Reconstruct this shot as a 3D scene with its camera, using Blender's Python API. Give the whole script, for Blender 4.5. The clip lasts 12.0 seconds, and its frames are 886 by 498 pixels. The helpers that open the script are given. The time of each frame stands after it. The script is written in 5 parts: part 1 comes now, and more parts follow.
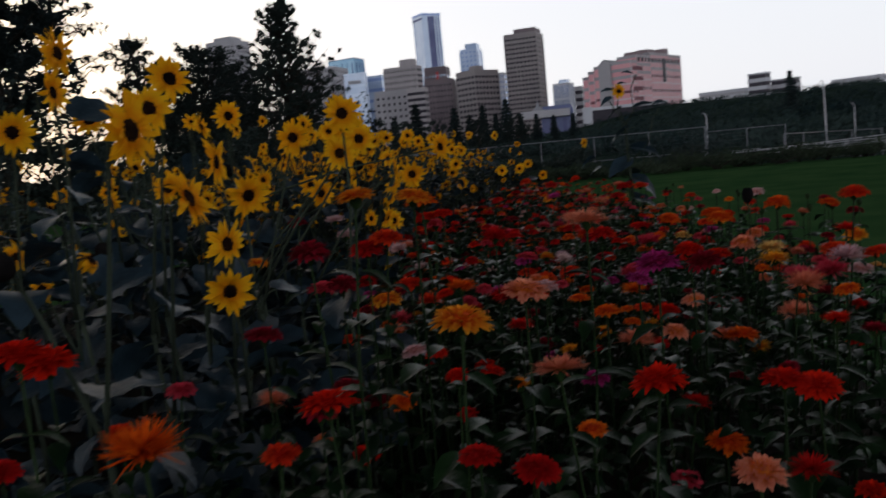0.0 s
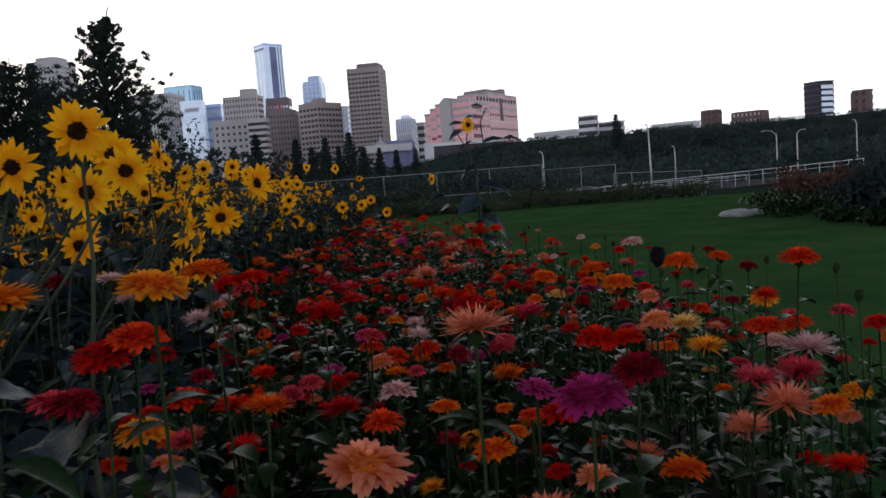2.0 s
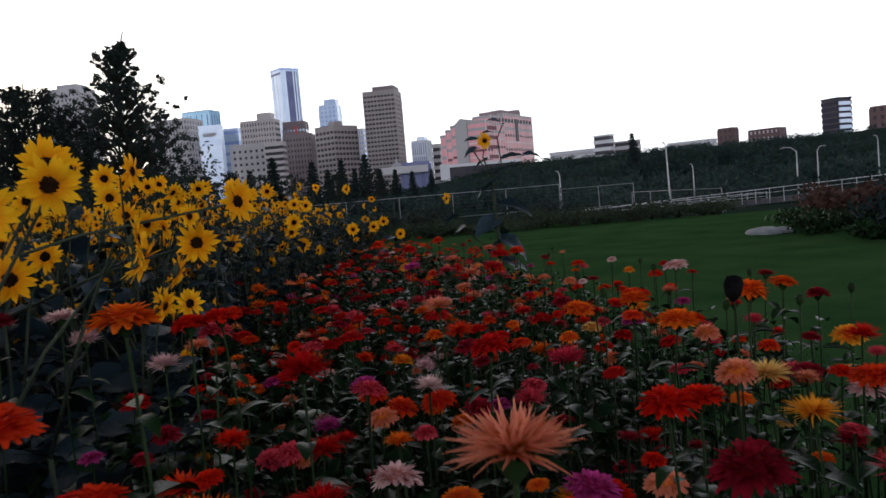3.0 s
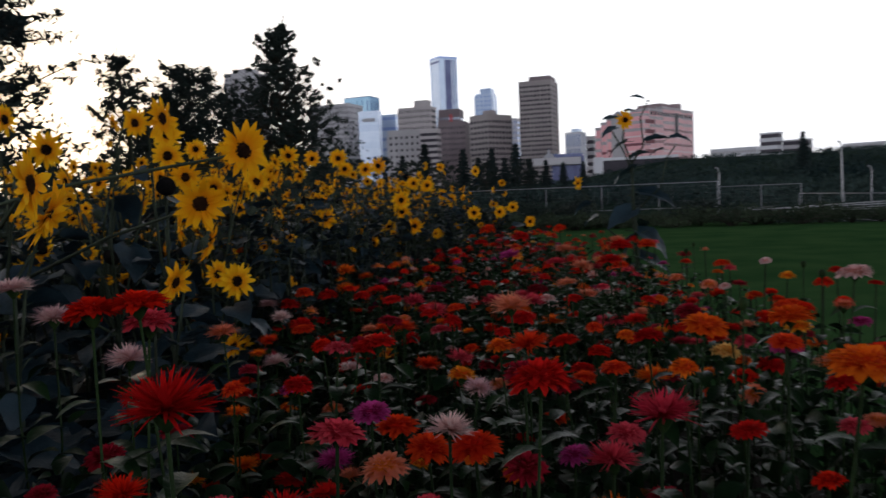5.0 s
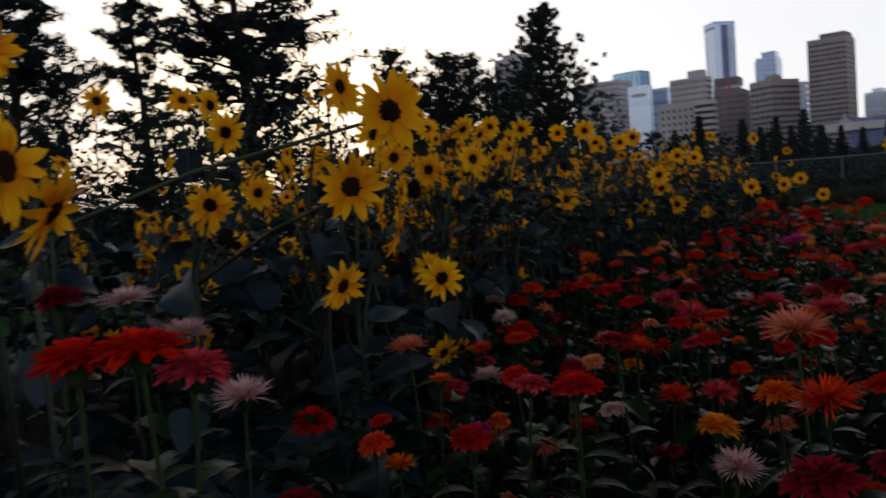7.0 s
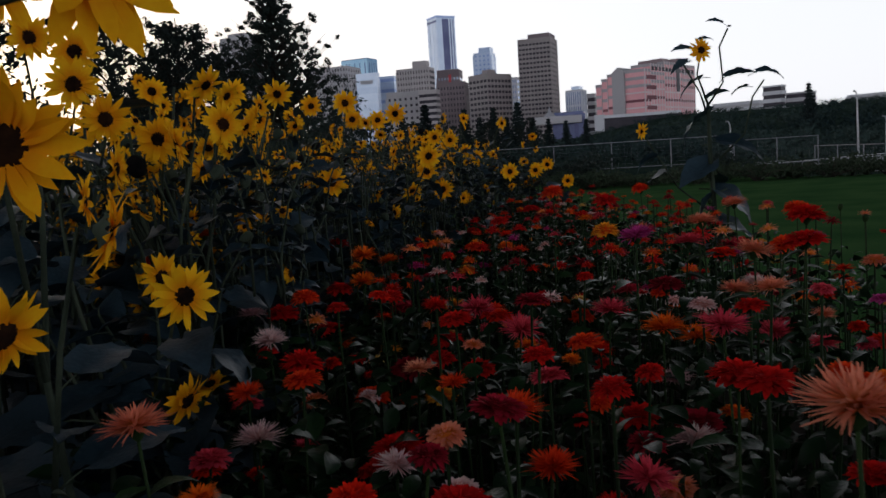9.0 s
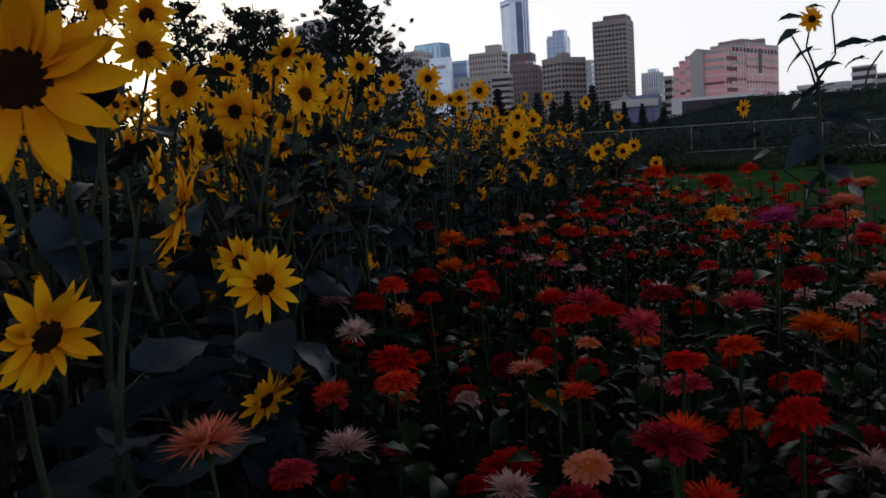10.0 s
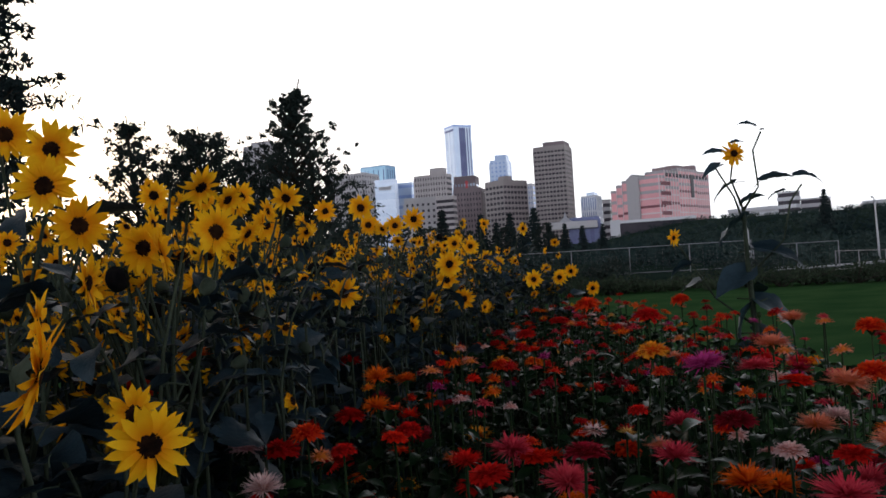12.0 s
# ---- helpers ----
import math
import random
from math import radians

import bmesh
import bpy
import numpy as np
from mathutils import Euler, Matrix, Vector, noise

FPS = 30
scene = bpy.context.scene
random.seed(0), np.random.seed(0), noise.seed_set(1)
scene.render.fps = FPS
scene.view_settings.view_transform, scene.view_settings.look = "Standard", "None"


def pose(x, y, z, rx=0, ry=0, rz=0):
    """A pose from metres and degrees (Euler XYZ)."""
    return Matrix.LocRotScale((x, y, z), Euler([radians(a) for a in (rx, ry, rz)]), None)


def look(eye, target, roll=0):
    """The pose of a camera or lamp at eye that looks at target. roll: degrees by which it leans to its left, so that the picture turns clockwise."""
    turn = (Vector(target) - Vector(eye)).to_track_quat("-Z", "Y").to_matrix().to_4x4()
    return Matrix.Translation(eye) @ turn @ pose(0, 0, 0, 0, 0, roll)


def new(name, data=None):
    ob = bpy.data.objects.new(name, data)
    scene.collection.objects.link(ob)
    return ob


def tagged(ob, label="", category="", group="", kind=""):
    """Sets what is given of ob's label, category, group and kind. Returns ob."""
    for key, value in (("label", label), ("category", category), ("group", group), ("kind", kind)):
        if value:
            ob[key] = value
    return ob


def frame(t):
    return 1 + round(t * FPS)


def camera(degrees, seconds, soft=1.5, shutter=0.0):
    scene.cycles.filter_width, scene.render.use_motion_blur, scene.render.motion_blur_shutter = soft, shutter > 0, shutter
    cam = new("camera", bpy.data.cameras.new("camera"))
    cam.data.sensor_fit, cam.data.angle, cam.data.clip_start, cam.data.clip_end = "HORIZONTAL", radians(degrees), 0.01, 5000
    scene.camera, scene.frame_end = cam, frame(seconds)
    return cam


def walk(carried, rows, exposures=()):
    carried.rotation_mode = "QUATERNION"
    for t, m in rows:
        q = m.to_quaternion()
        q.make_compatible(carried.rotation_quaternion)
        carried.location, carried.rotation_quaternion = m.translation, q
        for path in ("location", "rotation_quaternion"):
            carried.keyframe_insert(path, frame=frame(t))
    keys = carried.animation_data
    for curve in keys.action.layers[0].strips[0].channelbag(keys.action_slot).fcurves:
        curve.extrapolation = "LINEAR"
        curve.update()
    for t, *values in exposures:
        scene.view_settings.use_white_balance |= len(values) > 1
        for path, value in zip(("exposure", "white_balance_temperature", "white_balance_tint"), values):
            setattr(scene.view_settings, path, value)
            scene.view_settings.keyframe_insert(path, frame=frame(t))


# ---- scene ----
cam = camera(57.6, 12.0, soft=1.55, shutter=0.35)
PATH = [
    (0, (0.056, 0.127, 1.312), (0.047, 2.114, 1.08), -5.5),
    (0.5, (0.059, 0.327, 1.317), (0.194, 2.314, 1.137), -4.8),
    (1, (0.081, 0.548, 1.313), (0.209, 2.535, 1.13), -4.7),
    (1.5, (0.12, 0.743, 1.303), (0.33, 2.722, 1.102), -4.6),
    (2, (0.15, 0.963, 1.331), (0.533, 2.917, 1.147), -4.3),
    (2.5, (0.188, 1.157, 1.313), (0.558, 3.117, 1.154), -5.3),
    (2.7, (0.216, 1.267, 1.311), (0.562, 3.232, 1.185), -5.2),
    (4.3, (0.385, 1.909, 1.259), (0.777, 3.864, 1.098), -3.1),
    (4.5, (0.434, 1.958, 1.241), (0.756, 3.927, 1.096), -3.0),
    (5, (0.547, 2.103, 1.224), (0.531, 4.099, 1.094), -2.3),
    (5.5, (0.598, 2.297, 1.205), (0.319, 4.273, 1.069), -0.6),
    (6, (0.601, 2.48, 1.214), (-0.176, 4.321, 1.116), -0.0),
    (6.5, (0.653, 2.612, 1.227), (-0.165, 4.435, 1.128), -0.6),
    (7, (0.603, 2.731, 1.205), (-0.067, 4.611, 1.066), -4.5),
    (7.5, (0.512, 2.889, 1.214), (0.176, 4.85, 1.005), -6.2),
    (7.7, (0.489, 2.939, 1.209), (0.2, 4.907, 0.996), -6.4),
    (9.3, (0.286, 3.485, 1.186), (0.279, 5.472, 0.96), -3.3),
    (9.5, (0.265, 3.515, 1.178), (0.248, 5.501, 0.936), -3.2),
    (10, (0.237, 3.651, 1.169), (0.033, 5.625, 0.92), -3.8),
    (10.5, (0.274, 3.731, 1.186), (0.077, 5.711, 0.987), -4.4),
    (11, (0.297, 3.744, 1.197), (0.2, 5.738, 1.08), -4.2),
    (11.5, (0.299, 3.742, 1.209), (0.235, 5.741, 1.179), -4.1),
    (12, (0.296, 3.746, 1.215), (0.245, 5.746, 1.251), -3.5),
]
EXPOSURES = [(0.0, -1.35), (0.5, -0.72), (1.5, -0.75), (2.5, -0.62), (4.5, -0.8), (5.5, -1.05), (6.5, -1.3), (7.5, -1.4), (9.5, -1.22), (10.0, -1.32), (10.5, -1.3), (11.0, -1.05), (11.5, -0.8), (12.0, -0.65)]
walk(cam, [(t, look(eye, target, roll)) for t, eye, target, roll in PATH], EXPOSURES)

# ---- light: an evening sky, the sun just behind the trees ahead to the west ----
SUN_AZ, SUN_EL = radians(-31.0), radians(9.0)
world = bpy.data.worlds.new("evening_sky")
scene.world = world
world.use_nodes = True
wn = world.node_tree.nodes
sky = wn.new("ShaderNodeTexSky")
sky.sky_type, sky.sun_disc = "NISHITA", False
sky.sun_elevation, sky.sun_rotation = SUN_EL, SUN_AZ
sky.air_density, sky.dust_density, sky.ozone_density = 1.0, 3.0, 1.0
background = wn["Background"]
background.inputs["Strength"].default_value = 0.05
world.node_tree.links.new(sky.outputs["Color"], background.inputs["Color"])
# a thin even veil of cloud, lit from all sides, before the clear sky
veil = wn.new("ShaderNodeBackground")
veil.inputs["Color"].default_value = (0.91, 0.93, 1.0, 1)
# bright towards the horizon, dim overhead, as after sunset
sky_way = wn.new("ShaderNodeTexCoord")
split = wn.new("ShaderNodeSeparateXYZ")
fall = wn.new("ShaderNodeMapRange")
fall.interpolation_type = "SMOOTHSTEP"
for socket, value in (("From Min", 0.28), ("From Max", 0.62), ("To Min", 2.3), ("To Max", 0.06)):
    fall.inputs[socket].default_value = value
world.node_tree.links.new(sky_way.outputs["Generated"], split.inputs[0])
world.node_tree.links.new(split.outputs["Z"], fall.inputs["Value"])
world.node_tree.links.new(fall.outputs["Result"], veil.inputs["Strength"])
both_skies = wn.new("ShaderNodeAddShader")
world.node_tree.links.new(background.outputs[0], both_skies.inputs[0])
world.node_tree.links.new(veil.outputs[0], both_skies.inputs[1])
world.node_tree.links.new(both_skies.outputs[0], wn["World Output"].inputs["Surface"])
sun = new("sun", bpy.data.lights.new("sun", "SUN"))
sun.data.energy, sun.data.angle, sun.data.color = 0.5, radians(12), (1.0, 0.8, 0.6)
sun.matrix_world = look((0, 0, 50), (-50 * math.sin(SUN_AZ), -50 * math.cos(SUN_AZ), 50 - 50 * math.tan(radians(8.0))))


# ---- materials ----
def material(name, dark, light, scale=8.0, rough=0.7, bump=0.0, through_light=0.0, metal=0.0, along=None, fine=60.0, spec=0.3):
    """Two tones mixed by coarse and fine noise in object space, and from each object's own shade."""
    m = bpy.data.materials.new(name)
    m.use_nodes = True
    n, k = m.node_tree.nodes, m.node_tree.links
    bsdf = n["Principled BSDF"]
    bsdf.inputs["Roughness"].default_value, bsdf.inputs["Metallic"].default_value = rough, metal
    bsdf.inputs["Specular IOR Level"].default_value = spec
    where = n.new("ShaderNodeTexCoord")
    coarse, grain = n.new("ShaderNodeTexNoise"), n.new("ShaderNodeTexNoise")
    for node, size in ((coarse, scale), (grain, fine)):
        node.inputs["Scale"].default_value, node.inputs["Detail"].default_value = size, 4.0
        k.new(where.outputs["Object"], node.inputs["Vector"])
    add = n.new("ShaderNodeMath")
    add.operation = "MULTIPLY_ADD"
    add.inputs[1].default_value, add.inputs[2].default_value = 0.35, -0.17
    k.new(grain.outputs["Fac"], add.inputs[0])
    both = n.new("ShaderNodeMath")
    both.operation = "ADD"
    k.new(coarse.outputs["Fac"], both.inputs[0])
    k.new(add.outputs[0], both.inputs[1])
    info = n.new("ShaderNodeObjectInfo")
    own = n.new("ShaderNodeMath")
    own.operation = "MULTIPLY_ADD"
    own.inputs[1].default_value, own.inputs[2].default_value = 0.3, -0.15
    k.new(info.outputs["Random"], own.inputs[0])
    total = n.new("ShaderNodeMath")
    total.operation = "ADD"
    k.new(both.outputs[0], total.inputs[0])
    k.new(own.outputs[0], total.inputs[1])
    spread = n.new("ShaderNodeMapRange")
    spread.inputs["From Min"].default_value, spread.inputs["From Max"].default_value = 0.3, 0.7
    k.new(total.outputs[0], spread.inputs["Value"])
    mix = n.new("ShaderNodeMix")
    mix.data_type = "RGBA"
    mix.inputs[6].default_value, mix.inputs[7].default_value = (*dark, 1), (*light, 1)
    k.new(spread.outputs["Result"], mix.inputs[0])
    colour = mix.outputs[2]
    if along is not None:
        attr = n.new("ShaderNodeAttribute")
        attr.attribute_name = "along"
        tip = n.new("ShaderNodeMix")
        tip.data_type = "RGBA"
        tip.inputs[6].default_value = (*along, 1)
        fade = n.new("ShaderNodeMapRange")
        fade.inputs["From Min"].default_value, fade.inputs["From Max"].default_value = 0.0, 0.6
        k.new(attr.outputs["Fac"], fade.inputs["Value"])
        k.new(fade.outputs["Result"], tip.inputs[0])
        k.new(colour, tip.inputs[7])
        colour = tip.outputs[2]
    k.new(colour, bsdf.inputs["Base Color"])
    if bump:
        b = n.new("ShaderNodeBump")
        b.inputs["Strength"].default_value, b.inputs["Distance"].default_value = bump, 0.3 / fine
        k.new(grain.outputs["Fac"], b.inputs["Height"])
        k.new(b.outputs["Normal"], bsdf.inputs["Normal"])
    if through_light:
        t = n.new("ShaderNodeBsdfTranslucent")
        k.new(colour, t.inputs["Color"])
        blend = n.new("ShaderNodeMixShader")
        blend.inputs[0].default_value = through_light
        k.new(bsdf.outputs[0], blend.inputs[1])
        k.new(t.outputs[0], blend.inputs[2])
        k.new(blend.outputs[0], n["Material Output"].inputs["Surface"])
    return m


def petal(name, dark, light, base):
    return material(name, dark, light, 14.0, 0.8, 0.15, 0.25, along=base, fine=160.0, spec=0.05)


PETALS = {
    "red": petal("red_petal", (0.46, 0.006, 0.008), (0.68, 0.016, 0.012), (0.36, 0.004, 0.006)),
    "scarlet": petal("scarlet_petal", (0.60, 0.010, 0.004), (0.78, 0.026, 0.007), (0.46, 0.006, 0.003)),
    "orangered": petal("orange_red_petal", (0.66, 0.030, 0.008), (0.80, 0.075, 0.014), (0.54, 0.014, 0.006)),
    "orange": petal("orange_petal", (0.74, 0.10, 0.008), (0.85, 0.20, 0.014), (0.65, 0.06, 0.01)),
    "gold": petal("gold_petal", (0.78, 0.26, 0.015), (0.85, 0.38, 0.03), (0.72, 0.10, 0.01)),
    "yellow": petal("pale_yellow_petal", (0.75, 0.42, 0.10), (0.82, 0.55, 0.2), (0.7, 0.3, 0.05)),
    "salmon": petal("salmon_petal", (0.66, 0.16, 0.10), (0.80, 0.30, 0.19), (0.72, 0.20, 0.03)),
    "rose": petal("rose_petal", (0.52, 0.025, 0.06), (0.72, 0.08, 0.12), (0.42, 0.02, 0.04)),
    "crimson": petal("crimson_petal", (0.22, 0.006, 0.018), (0.38, 0.014, 0.035), (0.16, 0.004, 0.01)),
    "magenta": petal("magenta_petal", (0.36, 0.02, 0.15), (0.55, 0.06, 0.28), (0.3, 0.01, 0.08)),
    "palepink": petal("pale_pink_petal", (0.62, 0.36, 0.40), (0.80, 0.58, 0.56), (0.6, 0.25, 0.22)),
}
SUN_PETAL = petal("sunflower_petal", (0.84, 0.39, 0.008), (0.92, 0.53, 0.016), (0.78, 0.26, 0.005))
SUN_DISC = material("sunflower_disc", (0.006, 0.003, 0.003), (0.028, 0.012, 0.006), 60, 0.95, 0.5, fine=400, spec=0.05)
SEED_HEAD = material("dry_seed_head", (0.004, 0.004, 0.005), (0.014, 0.012, 0.012), 40, 0.95, 0.5, fine=300, spec=0.05)
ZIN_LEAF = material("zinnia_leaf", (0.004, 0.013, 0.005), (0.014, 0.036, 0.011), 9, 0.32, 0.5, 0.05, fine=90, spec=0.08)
SUN_LEAF = material("sunflower_leaf", (0.008, 0.019, 0.028), (0.030, 0.053, 0.072), 7, 0.38, 0.45, 0.05, fine=70, spec=0.2)
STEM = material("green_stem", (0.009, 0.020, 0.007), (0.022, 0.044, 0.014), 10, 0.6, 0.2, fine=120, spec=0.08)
SUN_STEM = material("sunflower_stem", (0.026, 0.036, 0.026), (0.058, 0.074, 0.052), 10, 0.75, 0.4, fine=120, spec=0.08)
SOIL = material("dark_soil", (0.008, 0.006, 0.005), (0.024, 0.018, 0.014), 4, 0.95, 0.8, fine=40, spec=0.05)
LAWN = material("mown_lawn", (0.022, 0.064, 0.024), (0.046, 0.100, 0.036), 0.9, 0.95, 0.3, fine=25, spec=0.0)
BLADE = material("grass_blade", (0.022, 0.064, 0.024), (0.046, 0.100, 0.036), 2.0, 0.9, 0, 0.3, fine=30, spec=0.0)
SCRUB = material("dark_scrub", (0.010, 0.020, 0.018), (0.028, 0.044, 0.036), 0.05, 0.95, 0, fine=0.6, spec=0.0)
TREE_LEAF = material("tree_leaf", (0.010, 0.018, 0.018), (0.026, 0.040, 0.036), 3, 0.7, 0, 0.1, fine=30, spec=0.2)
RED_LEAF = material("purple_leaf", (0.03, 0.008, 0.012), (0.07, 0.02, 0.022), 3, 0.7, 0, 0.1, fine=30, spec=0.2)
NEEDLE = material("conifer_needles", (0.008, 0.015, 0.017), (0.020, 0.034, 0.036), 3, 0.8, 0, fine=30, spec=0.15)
BARK = material("bark", (0.02, 0.016, 0.013), (0.05, 0.042, 0.035), 6, 0.95, 0.6, fine=50)
GALVANIZED = material("galvanized_steel", (0.17, 0.17, 0.20), (0.26, 0.26, 0.30), 3, 0.6, 0.1, metal=0.2, fine=80)
WHITE_PAINT = material("white_paint", (0.40, 0.40, 0.45), (0.55, 0.55, 0.60), 2, 0.5, fine=30)
ROCK = material("grey_boulder", (0.22, 0.23, 0.26), (0.38, 0.39, 0.42), 4, 0.9, 0.6, fine=40)
ASPHALT = material("grey_gravel", (0.06, 0.06, 0.07), (0.12, 0.12, 0.13), 2, 0.9, 0.3, fine=60)
# leaf tone shifted to blue, the haze over the slope put into the colour
FAR_LEAF = material("hazy_hillside_leaf", (0.014, 0.028, 0.032), (0.044, 0.066, 0.060), 0.05, 0.9, 0, fine=1.0, spec=0.05)
BORDER_LEAF = material("border_leaf", (0.03, 0.045, 0.03), (0.06, 0.08, 0.05), 1.5, 0.9, 0, 0.1, fine=20, spec=0.05)
RED_GRASS = material("russet_grass", (0.045, 0.022, 0.02), (0.09, 0.045, 0.035), 3, 0.9, 0, 0.2, fine=30)

# facades, seen across the valley; most tones lightened to paint in distance haze
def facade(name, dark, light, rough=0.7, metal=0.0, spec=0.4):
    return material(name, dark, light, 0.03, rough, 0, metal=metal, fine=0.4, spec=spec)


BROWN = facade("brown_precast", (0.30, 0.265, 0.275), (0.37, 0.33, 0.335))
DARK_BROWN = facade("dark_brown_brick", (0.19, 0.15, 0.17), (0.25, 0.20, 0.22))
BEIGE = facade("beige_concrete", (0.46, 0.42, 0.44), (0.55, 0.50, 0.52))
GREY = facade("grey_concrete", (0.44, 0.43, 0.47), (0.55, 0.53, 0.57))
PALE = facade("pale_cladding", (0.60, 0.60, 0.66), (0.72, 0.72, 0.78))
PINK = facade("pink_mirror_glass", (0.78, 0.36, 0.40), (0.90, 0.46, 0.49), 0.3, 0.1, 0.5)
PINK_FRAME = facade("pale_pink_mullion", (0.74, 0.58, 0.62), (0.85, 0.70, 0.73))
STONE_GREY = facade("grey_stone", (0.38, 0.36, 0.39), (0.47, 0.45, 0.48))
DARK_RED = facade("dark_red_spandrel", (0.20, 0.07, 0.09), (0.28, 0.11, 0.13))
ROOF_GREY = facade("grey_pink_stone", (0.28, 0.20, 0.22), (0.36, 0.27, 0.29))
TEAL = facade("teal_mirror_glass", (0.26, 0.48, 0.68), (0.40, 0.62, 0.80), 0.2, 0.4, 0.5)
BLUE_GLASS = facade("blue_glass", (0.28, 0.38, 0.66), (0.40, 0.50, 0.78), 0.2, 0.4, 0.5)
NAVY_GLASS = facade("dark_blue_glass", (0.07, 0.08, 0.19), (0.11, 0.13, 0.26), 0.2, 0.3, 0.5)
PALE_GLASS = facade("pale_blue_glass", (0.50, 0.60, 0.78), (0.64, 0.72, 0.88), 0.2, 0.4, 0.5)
DARK_GLASS = facade("dark_window_glass", (0.045, 0.04, 0.055), (0.08, 0.07, 0.09), 0.35, 0.0, 0.15)
RED_BAND = facade("red_band", (0.50, 0.07, 0.08), (0.6, 0.1, 0.11))
DARK_PRECAST = facade("dark_precast", (0.035, 0.035, 0.055), (0.06, 0.06, 0.085), 0.8, 0.0, 0.1)
BRICK = facade("red_brown_brick", (0.12, 0.075, 0.08), (0.17, 0.105, 0.11))


# ---- mesh tools ----
class Geo:
    """Vertices, faces, a value along each leaf or petal, and a material slot for each face."""

    def __init__(self):
        self.v, self.f, self.a, self.s = [], [], [], []

    def add(self, verts, faces, along=None, slot=0):
        base = len(self.v)
        self.v.extend([tuple(p) for p in verts])
        self.f.extend([tuple(base + i for i in f) for f in faces])
        self.a.extend(along if along is not None else [1.0] * len(verts))
        self.s.extend([slot] * len(faces))

    def merge(self, other, m, slot=None):
        base = len(self.v)
        a = np.array(other.v) @ np.array(m.to_3x3()).T + np.array(m.translation)
        self.v.extend(map(tuple, a.tolist()))
        self.f.extend([tuple(base + i for i in f) for f in other.f])
        self.a.extend(other.a)
        self.s.extend(other.s if slot is None else [slot] * len(other.f))

    def mesh(self, name, mats, smooth=True):
        me = bpy.data.meshes.new(name)
        me.from_pydata(self.v, [], self.f)
        for m in mats if isinstance(mats, (list, tuple)) else [mats]:
            me.materials.append(m)
        at = me.attributes.new("along", "FLOAT", "POINT")
        at.data.foreach_set("value", np.array(self.a, dtype=np.float32))
        me.polygons.foreach_set("material_index", np.array(self.s, dtype=np.int32))
        me.polygons.foreach_set("use_smooth", np.full(len(self.f), smooth))
        me.update()
        return me


def blade(g, m, length, width, lift=0.0, curl=0.0, n=3, cup=0.15, shape="petal", slot=0):
    """A petal or leaf along +x from the origin of m: three points across, n pieces long. lift: degrees up at its root; curl: degrees that it turns up to its tip."""
    verts, along = [], []
    x = z = 0.0
    for i in range(n + 1):
        u = i / n
        if shape == "petal":
            w = 0.35 + 0.65 * math.sin(math.pi * min(1.0, 0.12 + u * 0.80)) if u < 1 else 0.28
        elif shape == "quill":
            w = 0.75 - 0.3 * u if u < 1 else 0.12
        elif shape == "ray":
            w = (0.5, 0.9, 1.0, 0.72, 0.06)[min(4, round(u * 4))]
        else:
            w = (0.18, 0.75, 1.0, 0.86, 0.5, 0.03)[min(5, round(u * 5))]
        e = radians(lift + curl * u)
        if i:
            x += length / n * math.cos(e)
            z += length / n * math.sin(e)
        h = width * w / 2
        side = cup * width * w
        verts += [(x, -h, z + side), (x, 0, z), (x, h, z + side)]
        along += [u] * 3
    faces = []
    for i in range(n):
        k = 3 * i
        faces += [(k, k + 3, k + 4, k + 1), (k + 1, k + 4, k + 5, k + 2)]
    g.add([m @ Vector(p) for p in verts], faces, along, slot)


def tube(g, points, radii, sides=6, slot=0):
    """A tapered tube through the points."""
    points = [Vector(p) for p in points]
    verts, faces = [], []
    for i, p in enumerate(points):
        d = (points[min(i + 1, len(points) - 1)] - points[max(i - 1, 0)]).normalized()
        a = d.cross(Vector((0.31, 0.87, 0.2))).normalized()
        b = d.cross(a)
        for j in range(sides):
            w = math.tau * j / sides
            verts.append(p + (a * math.cos(w) + b * math.sin(w)) * radii[i])
    for i in range(len(points) - 1):
        for j in range(sides):
            q = (j + 1) % sides
            faces.append((i * sides + j, i * sides + q, (i + 1) * sides + q, (i + 1) * sides + j))
    faces.append(tuple(range(sides))[::-1])
    faces.append(tuple((len(points) - 1) * sides + j for j in range(sides)))
    g.add(verts, faces, None, slot)


def box(g, x0, x1, y0, y1, z0, z1, slot=0):
    v = [(x, y, z) for z in (z0, z1) for y in (y0, y1) for x in (x0, x1)]
    g.add(v, [(0, 2, 3, 1), (4, 5, 7, 6), (0, 1, 5, 4), (1, 3, 7, 5), (3, 2, 6, 7), (2, 0, 4, 6)], None, slot)


def place(name, mesh, parent=None, m=None, label=""):
    ob = new(name, mesh)
    if parent is not None:
        ob.parent = parent
    if m is not None:
        ob.matrix_basis = m
    if label:
        tagged(ob, label)
    return ob


def part(name, g, mats, parent, label="", smooth=True):
    return place(name, g.mesh(name, mats, smooth), parent, None, label)


def turn(axis, degrees):
    return Matrix.Rotation(radians(degrees), 4, axis)


def smooth_step(a, b, x):
    u = min(1.0, max(0.0, (x - a) / (b - a)))
    return u * u * (3 - 2 * u)


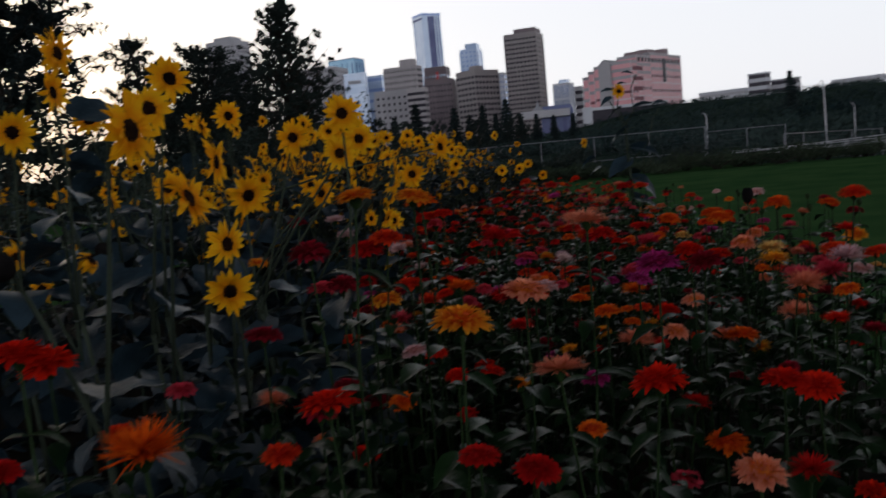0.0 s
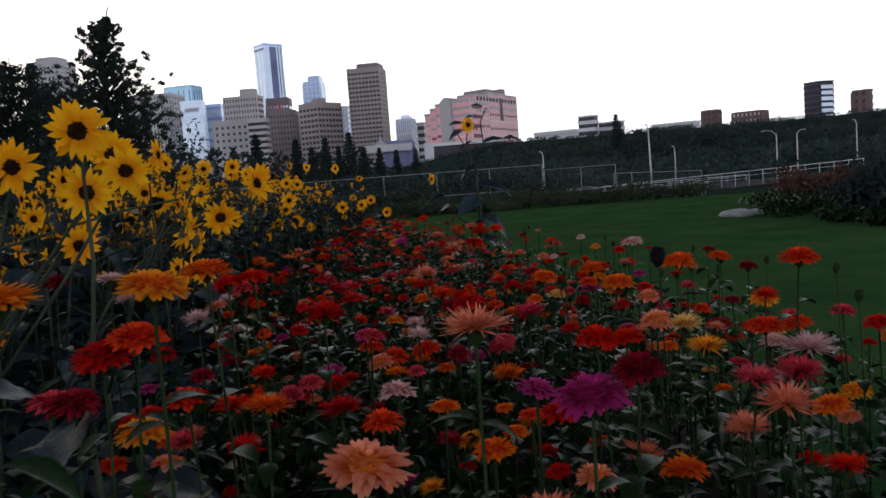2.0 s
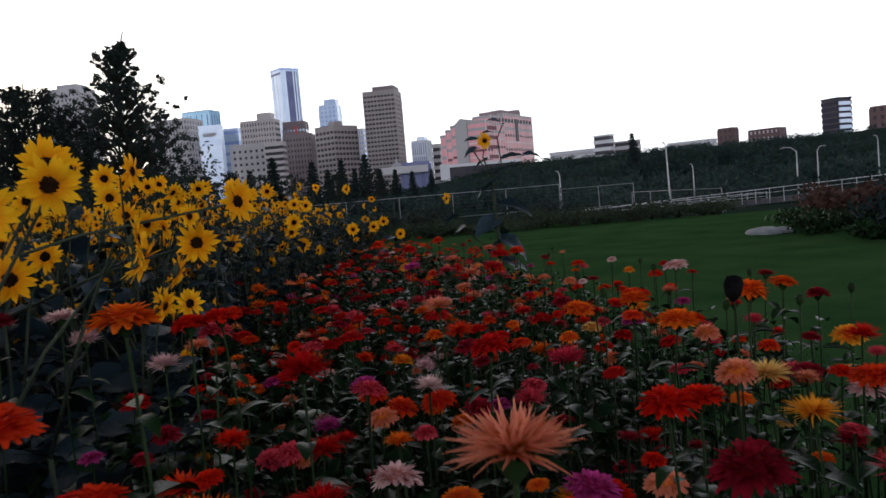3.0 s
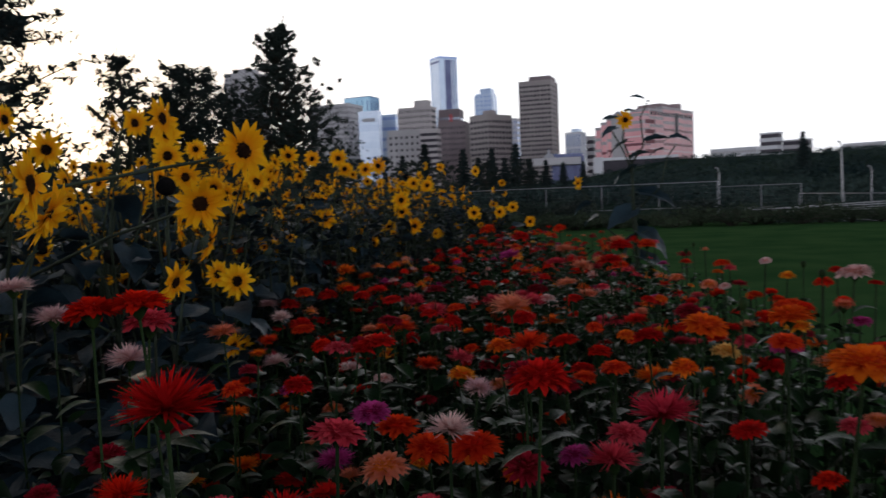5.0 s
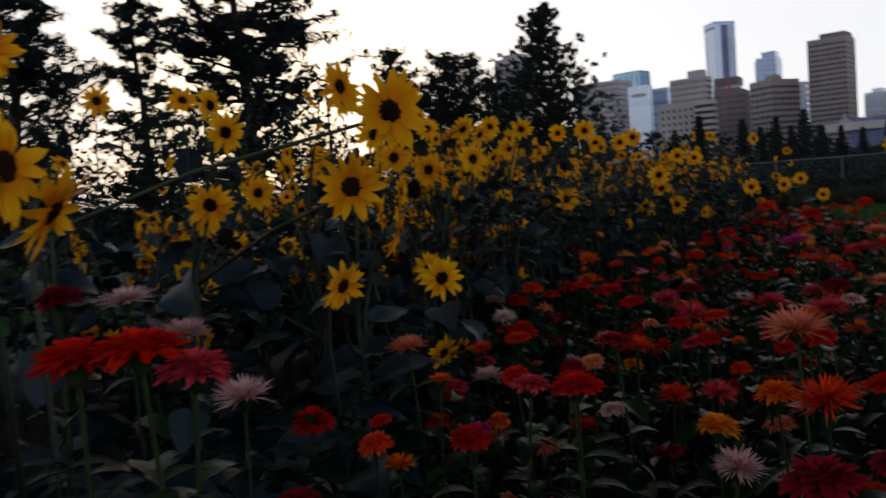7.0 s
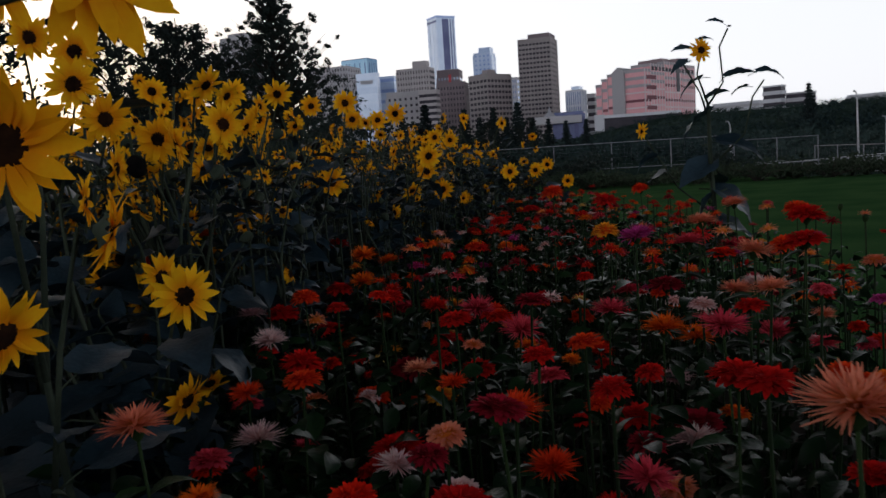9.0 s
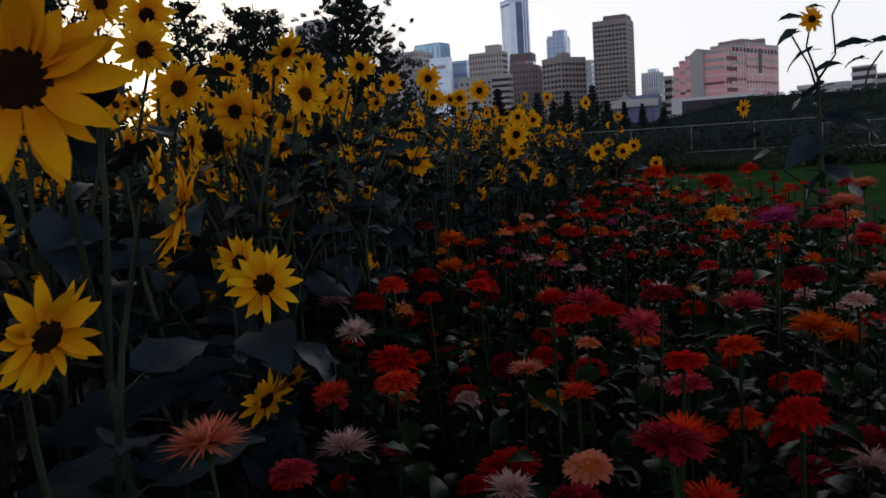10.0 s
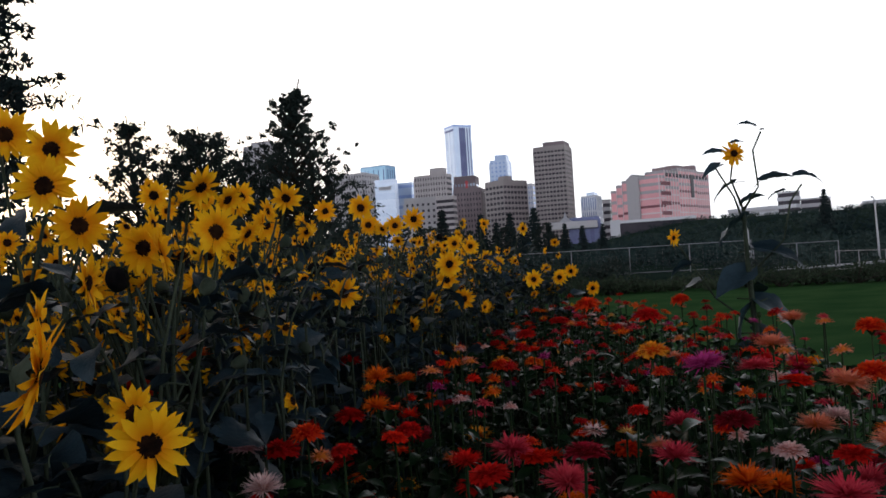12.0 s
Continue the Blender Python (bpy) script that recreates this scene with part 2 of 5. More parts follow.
# ---- the ground, one sheet to the horizon ----
def bluff_height(x, y):
    r, az = math.hypot(x, y), math.degrees(math.atan2(x, y))
    full = smooth_step(6.0, 17.0, az) * (1 - smooth_step(70, 95, az))
    top = 12.2 * full + 4.0 * (1 - full)
    h = smooth_step(150, 335, r) * top
    h += 2.5 * noise.noise((x * 0.013, y * 0.013, 3.0)) * smooth_step(120, 220, r) * (1 - smooth_step(300, 350, r))
    return h - 1.0 * smooth_step(28, 42, r) * (1 - smooth_step(60, 160, r)) * smooth_step(14, 26, az)


g = Geo()
rings = [0.0] + [1.6 * 1.085 ** i for i in range(97)]
STEPS = 180
for r in rings:
    for j in range(STEPS):
        a = math.tau * j / STEPS
        x, y = r * math.sin(a), r * math.cos(a)
        g.v.append((x, y, bluff_height(x, y)))
g.a = [1.0] * len(g.v)
for i in range(len(rings) - 1):
    for j in range(STEPS):
        q = (j + 1) % STEPS
        g.f.append((i * STEPS + j, (i + 1) * STEPS + j, (i + 1) * STEPS + q, i * STEPS + q))
        g.s.append(0 if rings[i] < 33 else 1)
ground = place("ground", g.mesh("ground", [LAWN, SCRUB]))
tagged(ground, "mown green lawn running out to dark scrub and a wooded bluff", "lawn", kind="structure")


def sunflower_edge(y):
    """How far to the right the sunflowers reach at y."""
    return float(np.interp(y, (1.0, 2.5, 4.2, 5.2, 6.5, 8.0, 9.5, 11.0, 12.3), (-0.55, -0.38, -0.1, -0.22, -0.25, 0.1, 0.35, 0.9, 1.4)))


def bed_edge(y):
    return float(np.interp(y, (0, 3, 7, 9, 11.6), (2.0, 2.05, 2.12, 1.95, 1.55)))


g = Geo()
NX, NY = 34, 66
for i in range(NY + 1):
    y = -1.5 + 14.2 * i / NY
    for j in range(NX + 1):
        u = j / NX
        x = -4.6 + (bed_edge(y) + 0.12 + 4.6) * u
        edge = min(1.0, 12 * min(u, 1 - u), 8 * min(i, NY - i) / NY)
        z = 0.06 * edge + 0.03 * edge * noise.noise((x * 4, y * 4, 0)) - 0.02 * (1 - edge)
        g.v.append((x, y, z))
g.a = [1.0] * len(g.v)
for i in range(NY):
    for j in range(NX):
        k = i * (NX + 1) + j
        g.f.append((k, k + 1, k + NX + 2, k + NX + 1))
        g.s.append(0)
tagged(place("flower_bed_soil", g.mesh("flower_bed_soil", SOIL)), "dark crumbly soil of the flower bed", "soil", kind="structure")


# ---- flowers ----
rng = random.Random(11)


DOME = ((92, 0.0280, -10, 19, 0.0140), (84, 0.0280, -2, 20, 0.0140), (74, 0.0265, 7, 20, 0.0135), (63, 0.0245, 13, 18, 0.0140), (51, 0.0225, 27, 16, 0.0132), (38, 0.0195, 42, 13, 0.0122), (25, 0.0165, 58, 9, 0.0110), (10, 0.0130, 76, 5, 0.0095))
QUILLS = ((0.052, 3, 27, 0.0075), (0.053, 8, 29, 0.0075), (0.053, 13, 29, 0.0075), (0.051, 20, 28, 0.0072), (0.047, 25, 26, 0.0072), (0.043, 37, 22, 0.007), (0.038, 50, 17, 0.0068), (0.032, 63, 12, 0.0065), (0.026, 76, 8, 0.006))


def zinnia_head(style, detail=1.0, seed=0):
    """A flower head looking up along z, about a tenth of a metre across."""
    r = random.Random(seed)
    g = Geo()
    fine = detail > 0.6
    n = 2 if fine else 1
    tiers = DOME if style == "dahlia" else QUILLS
    for k, tier in enumerate(tiers if fine else tiers[::2]):
        count = max(4, round(tier[3 if style == "dahlia" else 2] * (1 if fine else 0.62)))
        for j in range(count):
            a = 360 * (j + 0.5 * (k % 2)) / count + r.uniform(-8, 8)
            if style == "dahlia":
                polar, length, lift, _, width = tier
                start = Matrix.Translation((0.026 * math.sin(radians(polar)), 0, 0.003 + 0.021 * math.cos(radians(polar)) + r.uniform(-0.002, 0.002)))
                m = turn("Z", a) @ start @ turn("X", r.uniform(-20, 20))
                blade(g, m, length * r.uniform(0.78, 1.12), width * r.uniform(0.8, 1.15) * (1 if fine else 1.5), lift + r.uniform(-10, 10), r.uniform(-34, 12), n, 0.2, "petal")
            else:
                length, lift, _, width = tier
                m = Matrix.Translation((0, 0, 0.002 * k)) @ turn("Z", a) @ turn("X", r.uniform(-30, 30)) @ Matrix.Translation((0.004, 0, 0))
                blade(g, m, length * r.uniform(0.74, 1.14), width * (1 if fine else 1.5), lift + r.uniform(-10, 12), r.uniform(-28, 40), n, 0.40, "quill")
    if style == "dahlia":
        # the closed core that carries the petals
        rings, cols = 4, 12
        verts = [(0, 0, 0.022)] + [(0.025 * math.sin(math.pi / 2 * i / rings) * math.cos(math.tau * j / cols), 0.025 * math.sin(math.pi / 2 * i / rings) * math.sin(math.tau * j / cols), 0.022 * math.cos(math.pi / 2 * i / rings)) for i in range(1, rings + 1) for j in range(cols)]
        faces = [(0, 1 + j, 1 + (j + 1) % cols) for j in range(cols)]
        faces += [(1 + i * cols + j, 1 + (i + 1) * cols + j, 1 + (i + 1) * cols + (j + 1) % cols, 1 + i * cols + (j + 1) % cols) for i in range(rings - 1) for j in range(cols)]
        g.add(verts, faces, [0.0] * len(verts))
    return g


def cup(levels, lobes):
    """A green cup below a flower, one piece, with a lobed rim: (z, radius, depth of the lobes) from below upwards."""
    g = Geo()
    n = lobes * 2
    for z, radius, lobe in levels:
        for j in range(n):
            a = math.tau * j / n
            up = lobe * (0.5 if j % 2 else -0.5)
            g.v.append((radius * math.cos(a), radius * math.sin(a), z + up))
    g.a = [1.0] * len(g.v)
    for i in range(len(levels) - 1):
        for j in range(n):
            q = (j + 1) % n
            g.f.append((i * n + j, i * n + q, (i + 1) * n + q, (i + 1) * n + j))
    g.s = [0] * len(g.f)
    return g


def zinnia_calyx():
    return cup(((-0.022, 0.003, 0), (-0.016, 0.008, 0), (-0.006, 0.014, 0.001), (0.001, 0.017, 0.006)), 9)


HEADS, FAR_HEADS, FULL_HEADS = {}, {}, {}
for style in ("dahlia", "cactus"):
    for v in range(3):
        shape, rough_shape = zinnia_head(style, 1.0, v), zinnia_head(style, 0.5, v)
        FAR_HEADS[style, v], FULL_HEADS[style, v] = rough_shape, shape
        for colour, mat in PETALS.items():
            HEADS[style, colour, v] = shape.mesh("zinnia_head", mat)
CALYX = zinnia_calyx().mesh("calyx", STEM)
LEAF_SHAPES = []
for v in range(4):
    leaf = Geo()
    blade(leaf, Matrix.Identity(4), 0.085, 0.036 + 0.004 * v, 28 - 8 * v, -70 + 12 * v, 5, 0.13 + 0.03 * v, "leaf")
    LEAF_SHAPES.append(leaf)
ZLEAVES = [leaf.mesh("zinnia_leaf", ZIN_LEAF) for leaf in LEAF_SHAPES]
ZSTEMS = []
for v in range(4):
    g = Geo()
    a = 1.6 * v
    tube(g, [(0, 0, 0), (0.012 * math.cos(a), 0.012 * math.sin(a), 0.35), (0.01 * math.sin(a), 0.014 * math.cos(a), 0.7), (0, 0, 1.0)], [0.0042, 0.0036, 0.0028, 0.0026], 6)
    ZSTEMS.append(g.mesh("zinnia_stem", STEM))

WORDS = {"red": "bright red", "scarlet": "scarlet", "orangered": "orange-red", "orange": "orange", "gold": "golden orange", "yellow": "pale yellow", "salmon": "salmon pink",
         "rose": "deep rose", "crimson": "dark crimson", "magenta": "magenta", "palepink": "pale pink"}
SHAPES = {"dahlia": "full rounded petals", "cactus": "narrow spiky petals"}
TAKEN = []
BUD = cup(((-0.018, 0.003, 0), (-0.010, 0.009, 0.001), (0.002, 0.011, 0.002), (0.009, 0.008, 0.003), (0.012, 0.001, 0)), 7)
BUDS = [BUD.mesh("bud", STEM), BUD.mesh("spent_head", SEED_HEAD)]


def zinnia_bud(x, y, z, spent=False, size=1.0):
    """A stem that carries a closed bud or a dark spent head."""
    TAKEN.append((x, y, z))
    root = new("zinnia_bud")
    root.location = (x, y, 0.04)
    tagged(root, "dark spent zinnia head on a bare stem" if spent else "closed green zinnia bud on a thin stem", "zinnia", "zinnias in the bed")
    place("stem", rng.choice(ZSTEMS), root, Matrix.Diagonal((0.8, 0.8, z - 0.05, 1)))
    place("bud", BUDS[1 if spent else 0], root, Matrix.Translation((0, 0, z - 0.04)) @ turn("X", rng.uniform(0, 20)) @ Matrix.Scale(size, 4))
    for i in range(2):
        place("leaf", rng.choice(ZLEAVES), root, Matrix.Translation((0, 0, z * (0.75 - 0.2 * i))) @ turn("Z", rng.uniform(0, 360)) @ Matrix.Scale(0.7, 4))




def zinnia(x, y, z, colour, style, size=1.0, leaves=6):
    """A zinnia whose flower head is at (x, y, z)."""
    TAKEN.append((x, y, z))
    root = new("zinnia")
    lean = rng.uniform(0, math.tau)
    bx, by = x + 0.05 * math.cos(lean), y + 0.05 * math.sin(lean)
    root.location = (bx, by, 0.04)
    tagged(root, f"{WORDS[colour]} zinnia with {SHAPES[style]} on a green stem", "zinnia", "zinnias in the bed")
    top = Vector((x - bx, y - by, z - 0.04))
    aim = top.to_track_quat("Z", "Y").to_matrix().to_4x4()
    stem = place("stem", rng.choice(ZSTEMS), root, aim @ Matrix.Diagonal((1, 1, top.length - 0.012, 1)))
    tilt = Matrix.Translation(top) @ turn("Z", rng.uniform(0, 360)) @ turn("X", rng.uniform(0, 13))
    s = size * rng.uniform(0.93, 1.06)
    head = place("flower_head", HEADS[style, colour, rng.randrange(3)], root, tilt @ turn("Z", rng.uniform(0, 360)) @ Matrix.Diagonal((s, s, s * (rng.uniform(0.7, 1.1) if style == "dahlia" else rng.uniform(0.55, 0.9)), 1)))
    place("calyx", CALYX, root, tilt, "green calyx under the petals")
    a = rng.uniform(0, 360)
    for i in range(leaves):
        h = top.length * (0.9 - 0.11 * (i // 2)) - rng.uniform(0.0, 0.05)
        a += 180 if i % 2 else 90 + rng.uniform(-25, 25)
        s = rng.uniform(0.75, 1.25) * (0.8 + 0.09 * i)
        place("leaf", rng.choice(ZLEAVES), root, aim @ Matrix.Translation((0, 0, h)) @ turn("Z", a) @ turn("Y", rng.uniform(-20, 15)) @ Matrix.Scale(s, 4))
    return root


def sunflower_head(seed, droop=0):
    r = random.Random(seed)
    g = Geo()
    for ring, (count, lift) in enumerate(((15, 3), (11, 15))):
        for j in range(count):
            m = turn("Z", 360 * (j + 0.5 * ring) / count + r.uniform(-9, 9)) @ Matrix.Translation((0.017, 0, 0.002 * ring)) @ turn("X", r.uniform(-28, 28))
            blade(g, m, 0.055 * r.uniform(0.74, 1.14), 0.0185 * r.uniform(0.85, 1.15), lift + r.uniform(-16, 10) - 6 * (seed % 3) - droop * r.uniform(0.3, 1.3), r.uniform(-30, 34) - droop, 4, 0.14, "ray")
    return g


def sunflower_disc(radius, rise=0.35):
    g = Geo()
    rows, cols = 6, 18
    verts = [(0, 0, radius * rise * 0.8)]
    for i in range(1, rows + 1):
        u = i / rows
        for j in range(cols):
            a = math.tau * (j + 0.5 * (i % 2)) / cols
            bump = 0.0016 * ((i + j) % 2)
            verts.append((radius * u * math.cos(a), radius * u * math.sin(a), radius * rise * (1 - u * u * 0.9) - radius * 0.12 * math.exp(-9 * u * u) + bump))
    faces = [(0, 1 + j, 1 + (j + 1) % cols) for j in range(cols)]
    for i in range(rows - 1):
        for j in range(cols):
            q = (j + 1) % cols
            faces.append((1 + i * cols + j, 1 + (i + 1) * cols + j, 1 + (i + 1) * cols + q, 1 + i * cols + q))
    g.add(verts, faces)
    return g


def sunflower_calyx():
    return cup(((-0.026, 0.005, 0), (-0.019, 0.012, 0), (-0.013, 0.020, 0.002), (-0.010, 0.026, 0.004), (-0.008, 0.032, 0.008)), 13)


SHEADS = [sunflower_head(s).mesh("sunflower_head", SUN_PETAL) for s in range(7)]
DROOP_SHAPES = [sunflower_head(11 + s, 30 + 14 * s) for s in range(4)]
DROOPING = [g.mesh("sunflower_head", SUN_PETAL) for g in DROOP_SHAPES]
DISC_SHAPE, CALYX_SHAPE = sunflower_disc(0.0225), sunflower_calyx()
DRIFT_HEADS = [sunflower_head(s) for s in range(3)] + DROOP_SHAPES[:2]
SDISC = DISC_SHAPE.mesh("disc", SUN_DISC)
SCALYX = CALYX_SHAPE.mesh("calyx", SUN_STEM)
SEEDS = sunflower_disc(0.034, 0.8).mesh("seed_head", SEED_HEAD)


def heart_leaf(seed):
    """A broad heart-shaped leaf with a sunken midrib and a wavy rim, drooping to its tip."""
    r = random.Random(seed)
    g = Geo()
    n, half = 8, 3
    verts, along = [], []
    x = z = 0.0
    lift, curl = r.uniform(10, 30), r.uniform(-75, -35)
    for i in range(n + 1):
        u = i / n
        w = (0.30, 0.86, 1.0, 0.97, 0.86, 0.70, 0.48, 0.25, 0.02)[i] * 0.16
        e = radians(lift + curl * u)
        if i:
            x += 0.2 / n * math.cos(e)
            z += 0.2 / n * math.sin(e)
        back = 0.03 if i == 0 else 0.012 if i == 1 else 0.0
        for j in range(-half, half + 1):
            v = j / half
            verts.append((x - back * abs(v), v * w / 2, z + 0.10 * w * abs(v) + 0.006 * math.sin(5.3 * u * 3 + seed + 2.1 * j) * abs(v)))
            along.append(u)
    k = 2 * half + 1
    faces = [(i * k + j, (i + 1) * k + j, (i + 1) * k + j + 1, i * k + j + 1) for i in range(n) for j in range(k - 1)]
    g.add(verts, faces, along)
    tube(g, [(-0.06, 0, -0.035), (-0.02, 0, -0.008), (0.01, 0, 0.0)], [0.003, 0.0026, 0.002], 5, 1)
    return g


HEART_SHAPES = [heart_leaf(s) for s in range(5)]
HEARTS = [h.mesh("sunflower_leaf", [SUN_LEAF, SUN_STEM]) for h in HEART_SHAPES]
SLABEL = "branching sunflower with yellow petals, dark discs and broad leaves"


def sunflower(x, y, z, yaw, pitch, size=1.0, leaves=7, extra=1, seeds=0.3, label=SLABEL, leafy=0.87, away=0.0, north=0.9, arch=0.55):
    """A sunflower whose main head is at (x, y, z) and looks yaw degrees to the east of the south, pitch degrees up."""
    root = new("sunflower")
    bx, by = x - 0.7 * away - rng.uniform(0.02, 0.22), y + north * away + rng.uniform(0.0, 0.25)
    root.location = (bx, by, 0.04)
    tagged(root, label, "sunflower", "sunflowers in the bed")
    g = Geo()
    face = Vector((math.sin(radians(yaw)) * math.cos(radians(pitch)), -math.cos(radians(yaw)) * math.cos(radians(pitch)), math.sin(radians(pitch))))

    def one(at, towards, s, kinds=SHEADS):
        m = Matrix.Translation(at) @ towards.to_track_quat("Z", "Y").to_matrix().to_4x4() @ turn("Z", rng.uniform(0, 360)) @ Matrix.Scale(s, 4)
        head = place("flower_head", rng.choice(kinds), root, m)
        place("disc", SDISC, head, None, "dark brown disc")
        place("calyx", SCALYX, head, None, "green bracts behind the petals")

    def stalk(a, b, towards, r0, r1, sag=0.06):
        neck = b - towards * 0.05 - Vector((0, 0, 0.015))
        mid = a.lerp(neck, 0.55) + Vector((rng.uniform(-0.03, 0.03), rng.uniform(-0.03, 0.03), sag * 0.5))
        first = len(g.v)
        tube(g, [a, mid, neck + Vector((0, 0, 0.012)), b - towards * 0.018], [r0, (r0 + r1) / 2, r1, r1], 6)
        g.f.append((14, first, first + 1))  # the axil joins the branch to the main stem
        g.s.append(0)

    top = Vector((x - bx, y - by, z - 0.04))
    fork = Vector((rng.uniform(-0.03, 0.03), rng.uniform(-0.03, 0.03), top.z * arch))
    tube(g, [(0, 0, 0), (0.01, 0.008, fork.z * 0.5), fork], [0.0095, 0.008, 0.0065], 7)
    stalk(fork, top, face, 0.006, 0.0036)
    one(top, face, size)
    for i in range(extra):
        a = math.radians(yaw + rng.uniform(-100, 100))
        e = math.radians(rng.uniform(-50, 35))
        f = Vector((math.sin(a) * math.cos(e), -math.cos(a) * math.cos(e), math.sin(e)))
        p = fork + Vector((rng.uniform(-0.28, 0.10), rng.uniform(-0.05, 0.28), rng.uniform(0.06, max(0.1, top.z * 0.46))))
        stalk(fork * rng.uniform(0.75, 1.0), p, f, 0.006, 0.004)
        one(p, f, size * rng.uniform(0.62, 0.95), DROOPING if rng.random() < 0.5 else SHEADS)
    if rng.random() < seeds:
        f = Vector((rng.uniform(-0.5, 0.5), -1, rng.uniform(-0.7, 0.2))).normalized()
        p = fork + Vector((rng.uniform(-0.2, 0.05), rng.uniform(0.0, 0.2), rng.uniform(0.1, max(0.12, top.z * 0.4))))
        stalk(fork, p, f, 0.006, 0.004)
        m = Matrix.Translation(p) @ f.to_track_quat("Z", "Y").to_matrix().to_4x4()
        head = place("seed_head", SEEDS, root, m, "dark spent head without petals")
        place("calyx", SCALYX, head)
    part("stem", g, SUN_STEM, root)
    a = rng.uniform(0, 360)
    for i in range(leaves):
        h = top.z * (0.2 + (leafy - 0.2) * i / max(1, leaves - 1))
        c = Vector((0, 0, h)) if h < fork.z else fork.lerp(top, min(0.9, (h - fork.z) / max(0.05, top.z - fork.z)))
        a += 137
        s = rng.uniform(0.65, 1.15) * (1.15 - 0.45 * i / max(1, leaves))
        place("leaf", rng.choice(HEARTS), root, Matrix.Translation(c) @ turn("Z", a) @ turn("Y", rng.uniform(-10, 40)) @ turn("X", rng.uniform(-40, 40)) @ Matrix.Translation((0.06 * s, 0, 0.035 * s)) @ Matrix.Scale(s, 4))
    return root

rng = random.Random(11)


# ---- trees and shrubs ----
def leaf_quads(g, centre, radius, count, size, r, flat=1.0, droop=0.0, slot=0, width=0.5):
    """Small separate leaves scattered round a centre."""
    for _ in range(count):
        while True:
            p = Vector((r.uniform(-1, 1), r.uniform(-1, 1), r.uniform(-1, 1)))
            if p.length < 1:
                break
        c = Vector(centre) + Vector((p.x * radius, p.y * radius, p.z * radius * flat))
        s = size * r.uniform(0.6, 1.4)
        a = Vector((r.uniform(-1, 1), r.uniform(-1, 1), r.uniform(-1, 1) - droop)).normalized()
        b = a.cross(Vector((r.uniform(-1, 1), r.uniform(-1, 1), r.uniform(-1, 1)))).normalized()
        g.add([c - a * s, c + b * s * width, c + a * s, c - b * s * width * 0.9], [(0, 1, 2, 3)], [0, 0.5, 1, 0.5], slot)


def broadleaf(x, y, height, spread, seed, label, mat=TREE_LEAF, leaf=0.09, base=0.25, pointed=0.5, clumps=110, per=34, name="tree", z0=0.0, profile=None, puff=1.0):
    """A trunk, limbs and a crown of leaves; pointed: 0 round, 1 narrowing to its top."""
    r = random.Random(seed)
    root = new(name)
    root.location = (x, y, z0)
    tagged(root, label, "tree")
    wood, crown = Geo(), Geo()
    w = height * 0.016
    trunk = [Vector((0, 0, -0.1))]
    for i in range(1, 7):
        trunk.append(Vector((r.uniform(-0.03, 0.03) * height * i / 6, r.uniform(-0.03, 0.03) * height * i / 6, height * 0.94 * i / 6)))
    tube(wood, trunk, [w * (1 - 0.14 * i) for i in range(7)], 8)
    for i in range(clumps):
        u = base + (1 - base) * (i + r.random()) / clumps
        k = min(5.99, u * 0.94 * 6)
        start = trunk[int(k)].lerp(trunk[int(k) + 1], k % 1)
        v = (u - base) / (1 - base)
        reach = spread * ((1 - v) ** 0.8 * pointed + math.sqrt(max(0.02, 1 - (2 * v - 0.75) ** 2 / 1.6)) * (1 - pointed)) * r.uniform(0.35, 1.1)
        if profile:
            reach = spread * float(np.interp(v, *profile)) * r.uniform(0.3, 1.15)
        a = r.uniform(0, math.tau)
        end = start + Vector((math.cos(a) * reach, math.sin(a) * reach, reach * r.uniform(0.15, 0.75)))
        end.z = min(end.z, height * r.uniform(0.94, 1.02))
        start = start - Vector((0, 0, min(start.z * 0.3, reach * 0.4)))
        if reach > 0.15 * spread:
            tube(wood, [start, start.lerp(end, 0.5) + Vector((0, 0, 0.06 * reach)), end], [w * 0.24 * (1.1 - u * 0.7), w * 0.12, w * 0.03], 5)
        for _ in range(2):
            c = start.lerp(end, r.uniform(0.6, 1.05))
            leaf_quads(crown, c, puff * spread * r.uniform(0.07, 0.19) * (1 - 0.45 * v), round(per * (0.5 - 0.22 * v)), leaf, r, 0.8, 0.1)
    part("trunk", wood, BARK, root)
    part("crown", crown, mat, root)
    return root


def spruce(x, y, height, spread, seed, label="dark spruce tree with drooping layered branches", z0=0.0, rows=16, arms=9, name="conifer", needle=None):
    r = random.Random(seed)
    root = new(name)
    root.location = (x, y, z0)
    tagged(root, label, "tree")
    wood, crown = Geo(), Geo()
    tube(wood, [(0, 0, -0.2), (0, 0, height * 0.5), (0, 0, height)], [height * 0.016, height * 0.009, height * 0.002], 7)
    size = needle or height * 0.028
    for i in range(rows):
        u = (i + 0.3) / rows
        z = height * (0.06 + 0.92 * u)
        for j in range(arms):
            a = math.tau * (j + r.random()) / arms
            reach = spread * (1 - u) ** 0.9 * r.uniform(0.6, 1.15) + 0.02 * height
            end = Vector((math.cos(a) * reach, math.sin(a) * reach, z - 0.25 * reach))
            tube(wood, [(0, 0, z), end], [height * 0.003, height * 0.0008], 4)
            for k in range(5):
                c = Vector((0, 0, z)).lerp(end, 0.2 + 0.2 * k)
                leaf_quads(crown, c, 0.16 * reach + 0.01 * height, 4, size, r, 0.6, 0.5)
    part("trunk", wood, BARK, root)
    part("crown", crown, NEEDLE, root)
    return root


